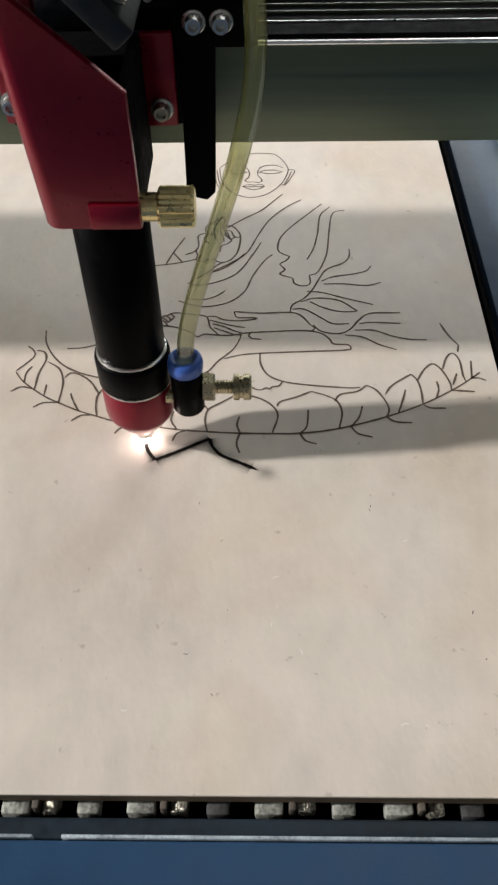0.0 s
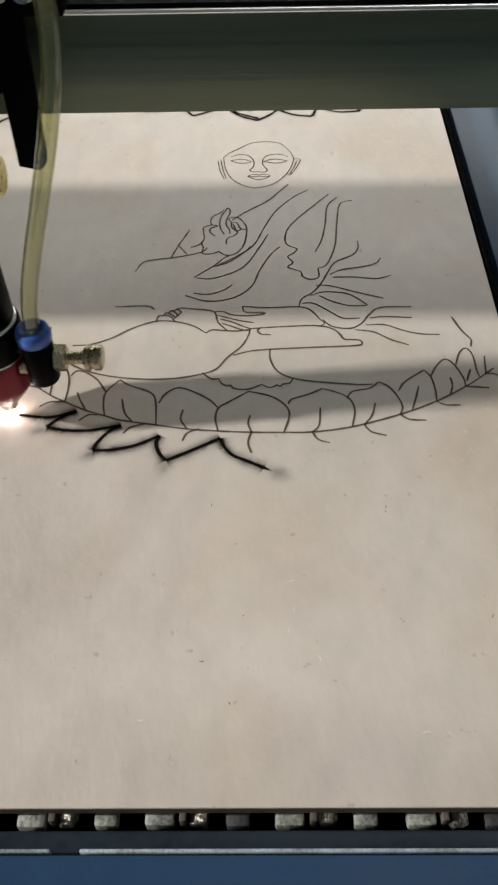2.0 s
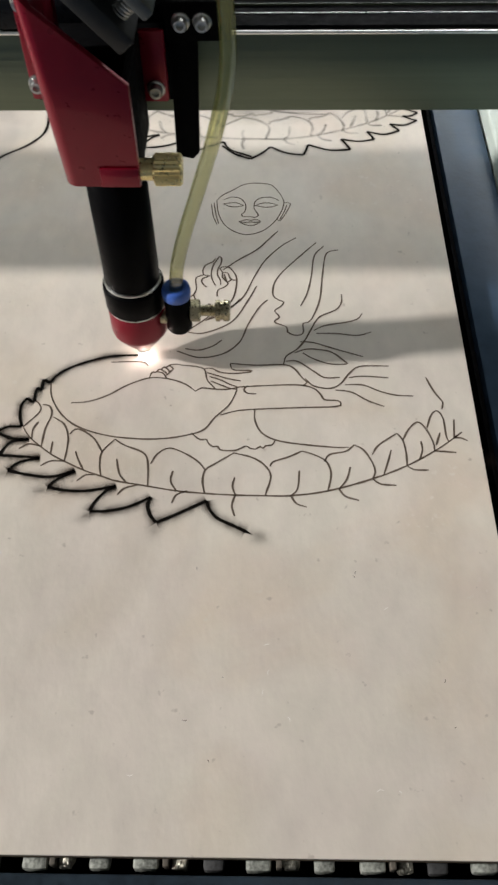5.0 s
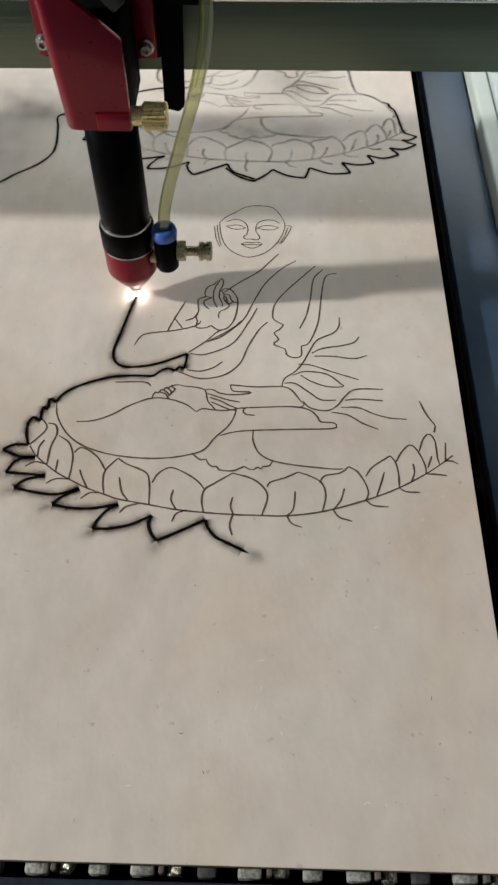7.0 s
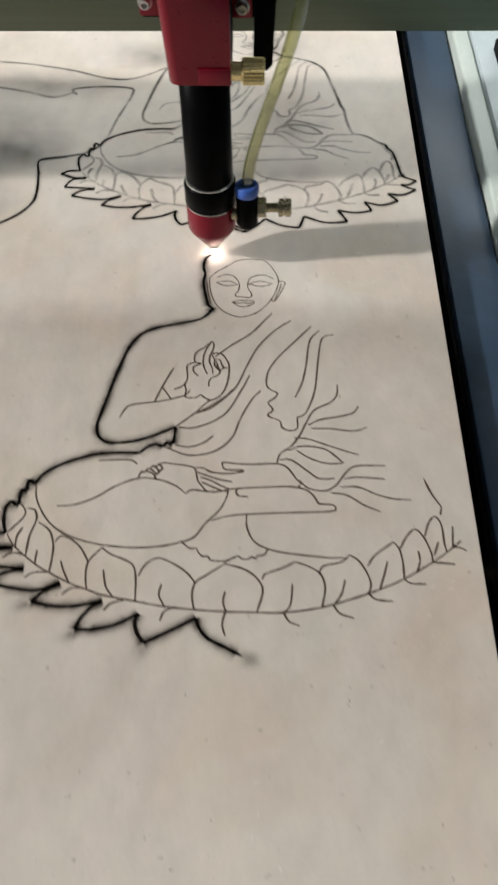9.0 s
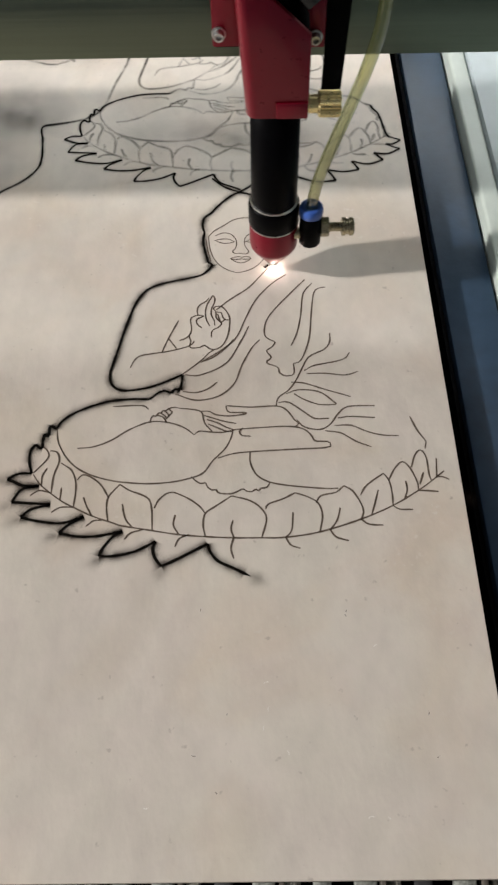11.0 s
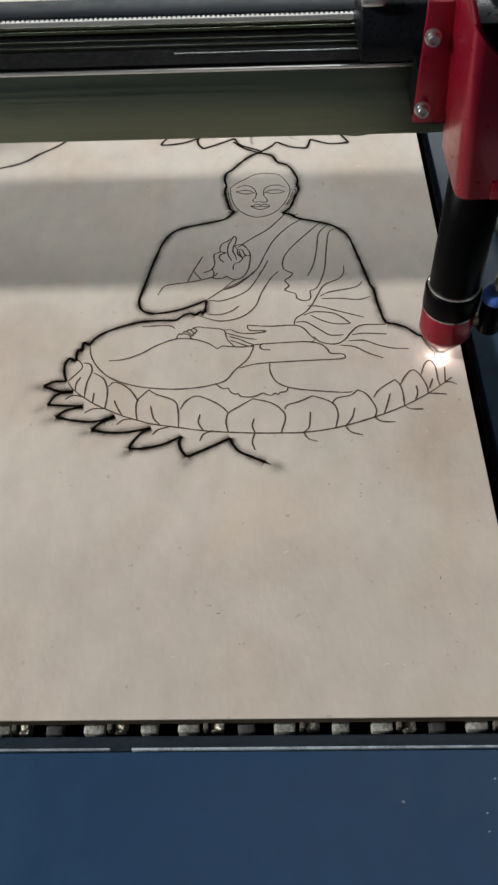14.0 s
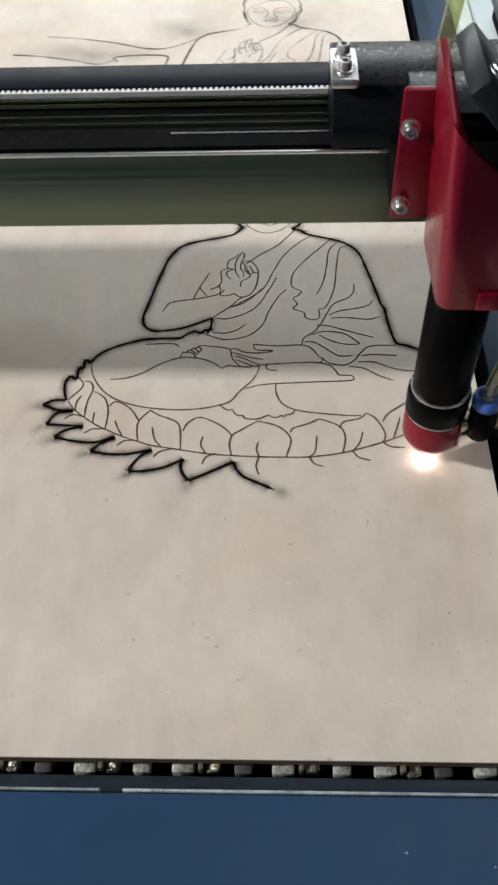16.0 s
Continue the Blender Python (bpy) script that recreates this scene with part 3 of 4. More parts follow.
    # the raised palm and its fingers
    fold((-9.6, 103.2), (-9.1, 107.1), (-10.0, 109.8), (-8.9, 113.8), (-9.6, 120.6), (-8.4, 122.3), (-5.8, 123.4), (-2.9, 122.7))
    fold((-9.6, 103.2), (-8.3, 102.3), (-4.5, 102.6), (-2.3, 103.9), (-0.2, 102.0), (2.4, 101.1), (5.6, 102.7), (8.3, 107.3), (9.6, 113.3), (9.9, 120.7), (8.7, 124.8), (6.0, 128.7), (2.8, 129.0), (1.6, 127.6))
    fold((-14.7, 107.1), (-11.2, 108.8), (-9.1, 111.8))
    fold((-2.9, 122.7), (-6.2, 120.9), (-6.6, 118.5), (-5.2, 116.2), (-3.9, 115.2))
    fold((-5.8, 123.4), (-6.5, 126.1), (-5.4, 130.0), (-2.1, 132.5), (-0.6, 135.0))
    fold((0.0, 116.2), (-1.8, 120.6), (-2.3, 125.5), (-1.5, 130.4), (0.2, 134.3), (1.2, 136.4), (2.3, 134.6), (2.0, 131.1), (0.8, 127.6), (0.7, 123.4), (2.1, 120.0), (2.5, 116.6))
    fold((1.6, 127.6), (3.0, 125.2), (3.1, 121.7), (5.0, 119.0), (5.9, 117.3), (3.9, 114.9), (1.9, 113.9), (0.9, 111.5), (1.1, 108.9))
    fold((3.0, 125.2), (5.6, 124.8), (6.5, 121.7), (7.9, 120.0), (9.7, 120.0))
    fold((3.8, 124.1), (4.7, 120.7), (5.8, 118.6), (7.8, 120.7))
    fold((3.1, 126.7), (10.1, 133.6), (19.3, 141.3), (24.7, 148.4), (29.6, 155.0))
    fold((-11.3, 86.0), (-3.8, 85.7), (8.3, 92.7), (15.7, 106.8), (19.4, 115.9))
    fold((-2.9, 94.2), (5.6, 100.5), (13.1, 108.4), (18.1, 121.6), (23.3, 133.5), (31.4, 144.1), (38.7, 150.2))
    fold((-15.5, 74.7), (-5.6, 70.9), (5.1, 73.2), (12.3, 80.5), (15.8, 91.1), (20.8, 102.0), (24.6, 106.8))
    fold((-12.0, 76.1), (-5.8, 75.3), (0.1, 77.6), (4.2, 81.4))
    fold((48.3, 146.5), (41.9, 138.7), (32.4, 126.6), (27.9, 118.2), (27.1, 110.0), (29.6, 106.8), (32.1, 105.2), (30.3, 102.0), (27.8, 99.8), (30.0, 95.7), (27.7, 92.6), (33.2, 89.5), (33.6, 86.5), (36.8, 84.4), (40.5, 85.6), (40.6, 91.7))
    fold((40.6, 91.7), (44.4, 94.1), (48.7, 106.7), (50.6, 123.2), (52.5, 136.9), (55.3, 140.4), (58.8, 141.1))
    fold((52.0, 144.0), (47.2, 136.9), (45.4, 123.2), (43.2, 111.6), (39.9, 102.9))
    fold((59.0, 110.6), (58.7, 105.1), (55.9, 100.4), (48.2, 95.7), (44.2, 88.0), (41.6, 82.0), (37.8, 76.1), (32.9, 71.8), (31.6, 66.9))
    fold((45.5, 87.4), (50.5, 90.4), (60.5, 92.6), (65.6, 94.7), (67.8, 98.1))
    fold((46.6, 85.6), (55.2, 85.6), (64.9, 84.4), (71.2, 86.5))
    fold((39.1, 80.5), (45.2, 79.9), (54.7, 76.1), (66.5, 71.7))
    fold((36.5, 73.8), (42.6, 76.1), (52.2, 74.6), (58.4, 68.9), (59.1, 67.4), (51.9, 67.4), (44.9, 70.3), (40.2, 73.8))
    fold((32.8, 68.9), (37.6, 68.9), (44.6, 63.2), (49.2, 59.6), (55.8, 59.6))
    fold((40.9, 59.0), (44.3, 54.9), (51.3, 53.5), (56.1, 56.3), (59.9, 61.8), (64.9, 66.0), (77.3, 66.3))
    fold((59.8, 59.6), (65.7, 60.4), (76.7, 59.6))
    fold((57.9, 55.5), (65.4, 55.5), (72.1, 52.2), (78.9, 50.0), (86.5, 49.5))
    fold((53.6, 52.7), (60.5, 51.4), (67.1, 46.8), (73.7, 43.7))
    fold((92.7, 59.9), (95.3, 52.2), (98.5, 46.3))
    fold((98.5, 46.3), (97.6, 42.4))
    fold((-44.0, 68.0), (-30.8, 68.3), (-27.5, 66.0))
    # head
    feature((-1.7, 179.1), (-0.8, 170.3), (1.5, 162.5), (5.0, 157.2), (9.5, 153.8), (13.9, 152.3), (18.8, 153.5), (23.1, 156.1), (27.5, 161.5), (30.8, 168.1), (32.8, 176.5), (31.7, 182.2), (29.1, 187.9))
    feature((-1.7, 179.1), (1.3, 183.2), (6.3, 187.2), (11.2, 191.4), (16.4, 193.0), (21.9, 192.8), (26.2, 191.6), (29.1, 187.9))
    feature((-3.0, 177.1), (-1.8, 168.3), (-0.1, 160.6))
    feature((-4.4, 176.1), (-3.0, 166.5), (-0.9, 160.0))
    feature((32.6, 176.9), (36.1, 176.5), (34.1, 169.7), (30.8, 163.1), (29.4, 164.2))
    feature((30.6, 163.9), (32.7, 169.3), (34.4, 175.3))
    feature((2.0, 179.5), (5.9, 181.6), (9.9, 180.8), (12.5, 177.6), (13.4, 173.6), (12.7, 169.6), (11.3, 168.0), (12.2, 166.1), (14.1, 166.1))
    feature((30.2, 178.9), (26.3, 181.3), (21.2, 180.9), (18.1, 178.0), (17.6, 172.4), (19.1, 169.2), (19.7, 166.9), (18.0, 165.5), (15.8, 166.1), (14.1, 166.1))
    feature((1.5, 175.9), (4.9, 176.9), (8.8, 176.9), (12.3, 174.8))
    feature((2.2, 175.7), (6.1, 173.8), (10.0, 174.0), (12.3, 174.8))
    feature((17.9, 174.4), (20.7, 176.4), (25.2, 176.9), (29.7, 175.3))
    feature((18.6, 174.8), (22.9, 173.5), (26.9, 173.9), (29.7, 175.3))
    feature((10.1, 162.2), (12.5, 163.5), (14.7, 163.6), (15.9, 163.1), (17.2, 163.6), (19.7, 163.5), (21.1, 162.2))
    feature((10.1, 162.2), (13.2, 159.9), (15.9, 159.1), (18.7, 160.2), (21.1, 162.2))
    feature((10.4, 162.1), (13.2, 161.7), (15.9, 162.0), (18.4, 161.7), (20.8, 162.1))


front_drawing = tagged(new("line_drawing"), "fine engraved line drawing of a seated robed statue", "engraving")
strokes(front_drawing, INK, 1.0)
rear_drawing = tagged(new("line_drawing"), "smoke-greyed engraved line drawing with a finished outline", "engraving")
strokes(rear_drawing, HAZE, 3.6)
rear_drawing.location = (*PITCH, 0)

# the outline that the laser burns: its stretches with the times at which they are burnt
CUTS = []


def burn(t0, t1, *pts):
    CUTS.append((t0, t1, mm(pts)))


def outline():
    burn(-1.00, -0.59, (16.4, -17.0), (10.7, -14.0), (5.4, -11.2), (2.1, -6.8), (1.1, -3.4))
    burn(-0.59, -0.18, (1.1, -3.4), (-6.4, -7.5), (-12.5, -10.8), (-17.8, -13.4))
    burn(-0.18, 0.05, (-17.8, -13.4), (-20.6, -9.7), (-21.8, -5.3), (-20.8, -1.9))
    burn(0.05, 0.48, (-20.8, -1.9), (-28.7, -6.2), (-37.0, -8.3), (-44.0, -8.5))
    burn(0.48, 0.75, (-44.0, -8.5), (-42.7, -4.7), (-39.0, 0.5), (-35.0, 3.1))
    burn(0.75, 1.33, (-35.0, 3.1), (-45.6, 0.9), (-54.2, 0.9), (-62.0, 2.5))
    burn(1.33, 1.59, (-62.0, 2.5), (-58.6, 6.3), (-52.1, 10.3))
    burn(1.59, 2.07, (-52.1, 10.3), (-61.1, 7.4), (-70.6, 8.2), (-79.2, 10.3))
    burn(2.07, 2.30, (-79.2, 10.3), (-75.2, 14.3), (-67.3, 16.4))
    burn(2.30, 2.59, (-67.3, 16.4), (-74.5, 17.1), (-84.2, 17.8))
    burn(2.59, 2.83, (-84.2, 17.8), (-80.6, 24.2), (-73.2, 25.8))
    burn(2.83, 3.09, (-73.2, 25.8), (-79.8, 26.0), (-87.7, 29.4))
    burn(3.09, 3.31, (-87.7, 29.4), (-83.4, 32.1), (-77.3, 32.3))
    burn(3.31, 3.63, (-77.3, 32.3), (-79.0, 37.7), (-79.4, 43.8), (-77.5, 47.6))
    burn(3.63, 3.71, (-77.5, 47.6), (-75.7, 45.8), (-74.2, 45.5))
    burn(3.71, 3.87, (-74.2, 45.5), (-74.5, 50.2), (-74.0, 53.4))
    burn(3.87, 3.92, (-74.0, 53.4), (-72.8, 52.1), (-72.0, 52.2))
    burn(3.92, 4.04, (-72.0, 52.2), (-72.2, 56.0), (-71.7, 58.0))
    burn(4.04, 4.10, (-71.7, 58.0), (-70.0, 56.4), (-68.9, 56.1))
    burn(4.10, 5.04, (-68.9, 56.1), (-67.0, 60.0), (-62.5, 64.0), (-55.3, 67.8), (-45.4, 71.1), (-35.2, 72.0), (-27.4, 71.8))
    burn(5.04, 5.34, (-27.4, 71.8), (-25.2, 73.8), (-23.2, 75.7), (-20.4, 76.6), (-17.3, 75.1))
    burn(5.34, 5.41, (-17.3, 75.1), (-15.6, 77.6), (-13.1, 76.8))
    burn(5.41, 5.51, (-13.1, 76.8), (-12.7, 81.2), (-12.4, 86.0))
    burn(5.51, 8.00, (-12.4, 86.0), (-18.5, 82.8), (-26.8, 79.1), (-35.2, 77.3), (-41.3, 77.3), (-45.6, 80.6), (-47.0, 86.6), (-46.1, 92.7), (-44.0, 103.7), (-41.4, 116.8), (-37.5, 132.0), (-32.4, 140.8), (-25.1, 145.0), (-14.5, 147.9), (-5.2, 150.7), (-1.2, 154.4))
    burn(8.00, 8.15, (-1.2, 154.4), (0.6, 158.1), (-1.4, 159.6))
    burn(8.15, 8.64, (-1.4, 159.6), (-3.3, 168.3), (-4.5, 176.1), (-3.8, 182.0))
    burn(8.64, 9.08, (-3.8, 182.0), (-4.9, 186.8), (-4.2, 193.3), (-0.3, 197.4), (1.9, 201.1))
    burn(9.08, 9.76, (1.9, 201.1), (7.9, 208.4), (14.2, 213.1), (22.1, 211.0), (25.8, 203.7))
    burn(9.76, 10.33, (25.8, 203.7), (32.0, 200.2), (35.9, 191.7), (37.4, 186.1), (36.6, 180.7))
    burn(10.33, 10.90, (36.6, 180.7), (37.8, 177.0), (35.5, 170.4), (32.4, 160.4), (27.8, 155.4))
    burn(10.90, 11.03, (27.8, 155.4), (33.7, 154.0))
    burn(11.03, 12.52, (33.7, 154.0), (35.8, 151.0), (49.6, 146.3), (57.1, 142.2), (62.8, 135.0), (66.4, 121.0), (69.7, 105.4), (71.7, 94.7))
    burn(12.52, 13.08, (71.7, 94.7), (73.2, 91.7), (74.1, 82.2), (76.2, 70.2), (77.8, 67.0))
    burn(13.08, 13.47, (77.8, 67.0), (81.9, 66.2), (87.1, 63.4), (92.0, 58.3), (95.4, 57.5))
    burn(13.47, 14.01, (95.4, 57.5), (96.2, 53.7), (98.6, 50.3), (100.1, 43.4))
    burn(14.01, 14.35, (100.1, 43.4), (101.6, 32.1), (103.2, 27.1))
    burn(14.35, 14.50, (103.2, 27.1), (106.6, 25.5), (109.8, 23.9))
    burn(14.50, 14.69, (109.8, 23.9), (105.2, 20.5), (101.0, 20.5))
    burn(14.69, 14.87, (101.0, 20.5), (105.0, 17.8), (108.8, 16.3))
    burn(14.87, 15.26, (108.8, 16.3), (101.3, 11.9), (93.3, 12.8))
    burn(15.26, 15.46, (93.3, 12.8), (96.3, 9.1), (98.0, 6.5))
    burn(15.46, 15.84, (98.0, 6.5), (89.4, 3.2), (80.0, 5.7))
    burn(15.84, 16.00, (80.0, 5.7), (82.3, 1.5), (83.4, -1.5))
    burn(16.00, 16.46, (83.4, -1.5), (74.8, -3.2), (65.3, -1.3))
    burn(16.46, 16.72, (65.3, -1.3), (68.0, -5.9), (70.0, -10.5))
    burn(16.72, 17.32, (70.0, -10.5), (58.7, -11.2), (47.1, -6.3))
    burn(17.32, 17.56, (47.1, -6.3), (45.8, -11.4), (44.4, -15.4))
    burn(17.56, 18.05, (44.4, -15.4), (35.1, -13.6), (26.5, -8.2))
    burn(18.05, 18.43, (26.5, -8.2), (21.9, -13.8), (15.7, -18.9))
    burn(18.43, 18.92, (15.7, -18.9), (6.8, -14.1), (0.2, -7.1))


outline()


def burnt(root, line, wide=1.0, soot=SOOT, soot_w=SOOT_W, puff=None, fade=False, smoked=False):
    b = bmesh.new()
    if smoked:
        ribbon(b, line, 0.0030, 0.00012, 1)
        return part("burnt_line", b, [CHAR, SMUDGE], root, "smoked-over outline")
    if fade:
        ribbon(b, line, CHAR_W * 0.95, 0.00016, 0, tail=0.9)
    else:
        ribbon(b, line, CHAR_W * wide, 0.00016, 0)
        ribbon(b, line, soot_w, 0.00005, 1)
    if puff:
        uv = b.loops.layers.uv.verify()
        p, w = line[-1], puff.normalized()
        n, d = Vector((-w.y, w.x, 0)), Vector((0, 0, 0.00008))
        f = b.faces.new([b.verts.new(q + d) for q in (p - w * 0.007 - n * 0.0045, p - w * 0.007 + n * 0.0045, p + w * 0.011 + n * 0.006, p + w * 0.011 - n * 0.006)])
        f.material_index = 2
        for loop, c in zip(f.loops, ((0, 0), (1, 0), (1, 1), (0, 1))):
            loop[uv].uv = c
    return part("burnt_line", b, [CHAR, soot, PUFF], root)


def pieces():
    """The outline in short pieces, each with the time at which the laser passes."""
    out = []
    for c, (t0, t1, line) in enumerate(CUTS):
        n, tip = max(1, round((t1 - t0) / 0.10)), None
        if c + 1 < len(CUTS):
            ahead, turned = line[-1] - line[-3], CUTS[c + 1][2][2] - line[-1]
            out_way = line[-1] - Vector((0.013, 0.07, 0))
            if line[-1].y < 0.034 and len(line) > 6 and ahead.angle(turned) > radians(75) and (ahead.normalized() - turned.normalized()).dot(out_way) > 0:
                tip = ahead.normalized() - turned.normalized()
        for k in range(n):
            a, b = k * (len(line) - 1) // n, (k + 1) * (len(line) - 1) // n
            if b > a:
                out.append((tip if k == n - 1 else None, t0 + (t1 - t0) * a / (len(line) - 1), t0 + (t1 - t0) * b / (len(line) - 1), line[a : b + 1]))
    return out


burnt_outline = tagged(new("burnt_outline"), "black charred outline growing behind the laser", "burnt line")
RISING = []
for tip, t0, t1, line in pieces():
    if t0 < 16.0:
        RISING.append((t0, t1, burnt(burnt_outline, line, puff=tip)))
start_line = CUTS[0][2]
run_out = [start_line[0] + (start_line[0] - start_line[2]).normalized() * k for k in (0.0, 0.001, 0.002, 0.003)]
burnt(burnt_outline, run_out, puff=start_line[0] - start_line[3], fade=True)

finished = tagged(new("burnt_outline"), "finished charred outline around the second drawing", "burnt line")
finished.location = (*PITCH, 0)
for t0, t1, line in CUTS:
    burnt(finished, line, 0.9, SOOT, 0.006, smoked=line[0].y > 0.066)


def neighbour():
    """The cut-out beside it, of which only the rim shows."""
    root = tagged(new("burnt_outline"), "charred outline of another smoke-stained cut-out", "burnt line")
    for pts in (((-87, 278), (-102, 274.5), (-101, 262), (-99.5, 246), (-101, 236), (-108, 226), (-118, 218), (-128, 209), (-145, 203), (-165, 200)),
                ((-90, 339.6), (-92.5, 345.5), (-77, 348.3), (-58, 346.8), (-56, 339), (-62, 316.4), (-67.7, 292), (-76.3, 282), (-90, 277.5), (-102, 275)),
                ((-145, 377), (-123, 373.5), (-97, 366.8), (-71, 357.2), (-53.6, 358.7), (-30, 375)),
                ((-165, 352), (-145, 349), (-122, 343), (-104, 337), (-92, 342))):
        burnt(root, mm(pts), 0.9, SOOT, 0.006, smoked=pts[-1][1] > 240)


neighbour()


def stain(x, y, rx, ry, turn=0.0):
    """A soft patch of smoke on the wood."""
    b = bmesh.new()
    uv = b.loops.layers.uv.verify()
    vs = [b.verts.new(Matrix.Rotation(turn, 3, "Z") @ Vector((sx * rx, sy * ry, 0))) for sx, sy in ((-1, -1), (1, -1), (1, 1), (-1, 1))]
    f = b.faces.new(vs)
    for loop, c in zip(f.loops, ((0, 0), (1, 0), (1, 1), (0, 1))):
        loop[uv].uv = c
    ob = part("smoke_stain", b, SMOKE, None, "grey smoke stain on the finished cut-out")
    ob.location = (x, y, 0.00003)
    return tagged(ob, category="stain", group="smoke stains")


for k, (x, y, rx, ry) in enumerate(((0.012, 0.263, 0.088, 0.019), (0.040, 0.312, 0.034, 0.034), (-0.125, 0.290, 0.045, 0.045), (-0.15, 0.24, 0.05, 0.045), (-0.11, 0.352, 0.06, 0.02), (-0.112, 0.284, 0.028, 0.020), (-0.045, 0.385, 0.035, 0.018), (0.03, 0.395, 0.03, 0.02))):
    stain(x, y, rx, ry).location.z += 0.000004 * k


# ---- bolts ----
def bolt(root, x, y, z, r=0.0031, facing="y"):
    """A socket-head screw with its washer, facing the front (-y) or up."""
    if facing == "y":
        w = lathe(((r * 1.25, 0.0), (r * 1.25, -0.0008), (r * 1.1, -0.001)), "y", (x, y, z), 24)
        h = lathe(((r * 0.95, -0.001), (r * 0.95, -0.003), (r * 0.8, -0.0037), (r * 0.5, -0.0037), (r * 0.46, -0.0022)), "y", (x, y, z), 24)
    else:
        w = lathe(((r * 1.25, 0.0), (r * 1.25, 0.0008), (r * 1.1, 0.001)), "z", (x, y, z), 24)
        h = lathe(((r * 0.95, 0.001), (r * 0.95, 0.003), (r * 0.8, 0.0037), (r * 0.5, 0.0037), (r * 0.46, 0.0022)), "z", (x, y, z), 24)
    ob = part("bolt", h, STEEL, root, "bright socket-head screw")
    part("washer", w, STEEL, ob)


# ---- the gantry: runs front to back; its origin lies below the laser's spot ----
def make_gantry():
    root = tagged(new("gantry"), "aluminium gantry beam with black rail and toothed belt", "gantry")
    part("beam", box(-0.86, 0.36, 0.0317, 0.0850, 0.0991, 0.1286, 0.0008), ALU, root, "polished aluminium beam")
    # the edge's highlight is put in as a strip of brighter metal
    part("beam_edge", box(-0.86, 0.36, 0.0312, 0.0326, 0.1280, 0.1294, 0.0005), BRIGHT, root, "upper edge of the beam with its highlight put into the colour")
    part("rail_bed", box(-0.86, 0.36, 0.0335, 0.0655, 0.1292, 0.1302), MATT, root, "black rail channel")
    # thin ridges added to draw the rail's highlight streaks
    for y in (0.0470, 0.0520):
        part("streak_ridge", lathe(((0.0006, -0.86), (0.0006, 0.36)), "x", (0, y, 0.1303), 10), RAIL, root, "thin ridge added for a highlight streak on the rail")
    # thin steel line along the channel, starting at x = -0.016
    part("rail_line", box(-0.016, 0.36, 0.0412, 0.0416, 0.1302, 0.1305), STEEL, root)
    part("guide_rod", lathe(((0.0008, -0.86), (0.0008, 0.36)), "x", (0, 0.0578, 0.1312), 10), ROD, root)
    part("guide_rod", lathe(((0.0008, -0.86), (0.0008, 0.36)), "x", (0, 0.0615, 0.1312), 10), ROD, root)
    b = bmesh.new()
    box(-0.86, 0.36, 0.0662, 0.0672, 0.1292, 0.1318, bm=b)
    part("belt", b, BELT, root, "white toothed drive belt")
    b = bmesh.new()
    x = -0.40
    while x < 0.30:
        box(x, x + 0.0011, 0.0672, 0.0684, 0.1292, 0.1318, bm=b)
        x += 0.0020
    tagged(part("belt_teeth", b, BELT, root, "belt teeth"), kind="stuff")
    # unseen bar, added so that the beam's shadow reaches further back
    part("shadow_bar", box(-0.86, 0.36, 0.0852, 0.1190, 0.0991, 0.1130, 0.0008), ALU, root, "unseen bar added behind the beam to widen its shadow")
    part("cover_strip", box(-0.86, 0.36, 0.0692, 0.0850, 0.1291, 0.1322, 0.0008), STRIP, root, "blue-black cover strip")
    for x in (-0.925, 0.33):
        part("end_plate", box(x, x + 0.03, 0.020, 0.095, 0.0002, 0.0990, 0.002), BLACK, root)
    return root


gantry = make_gantry()


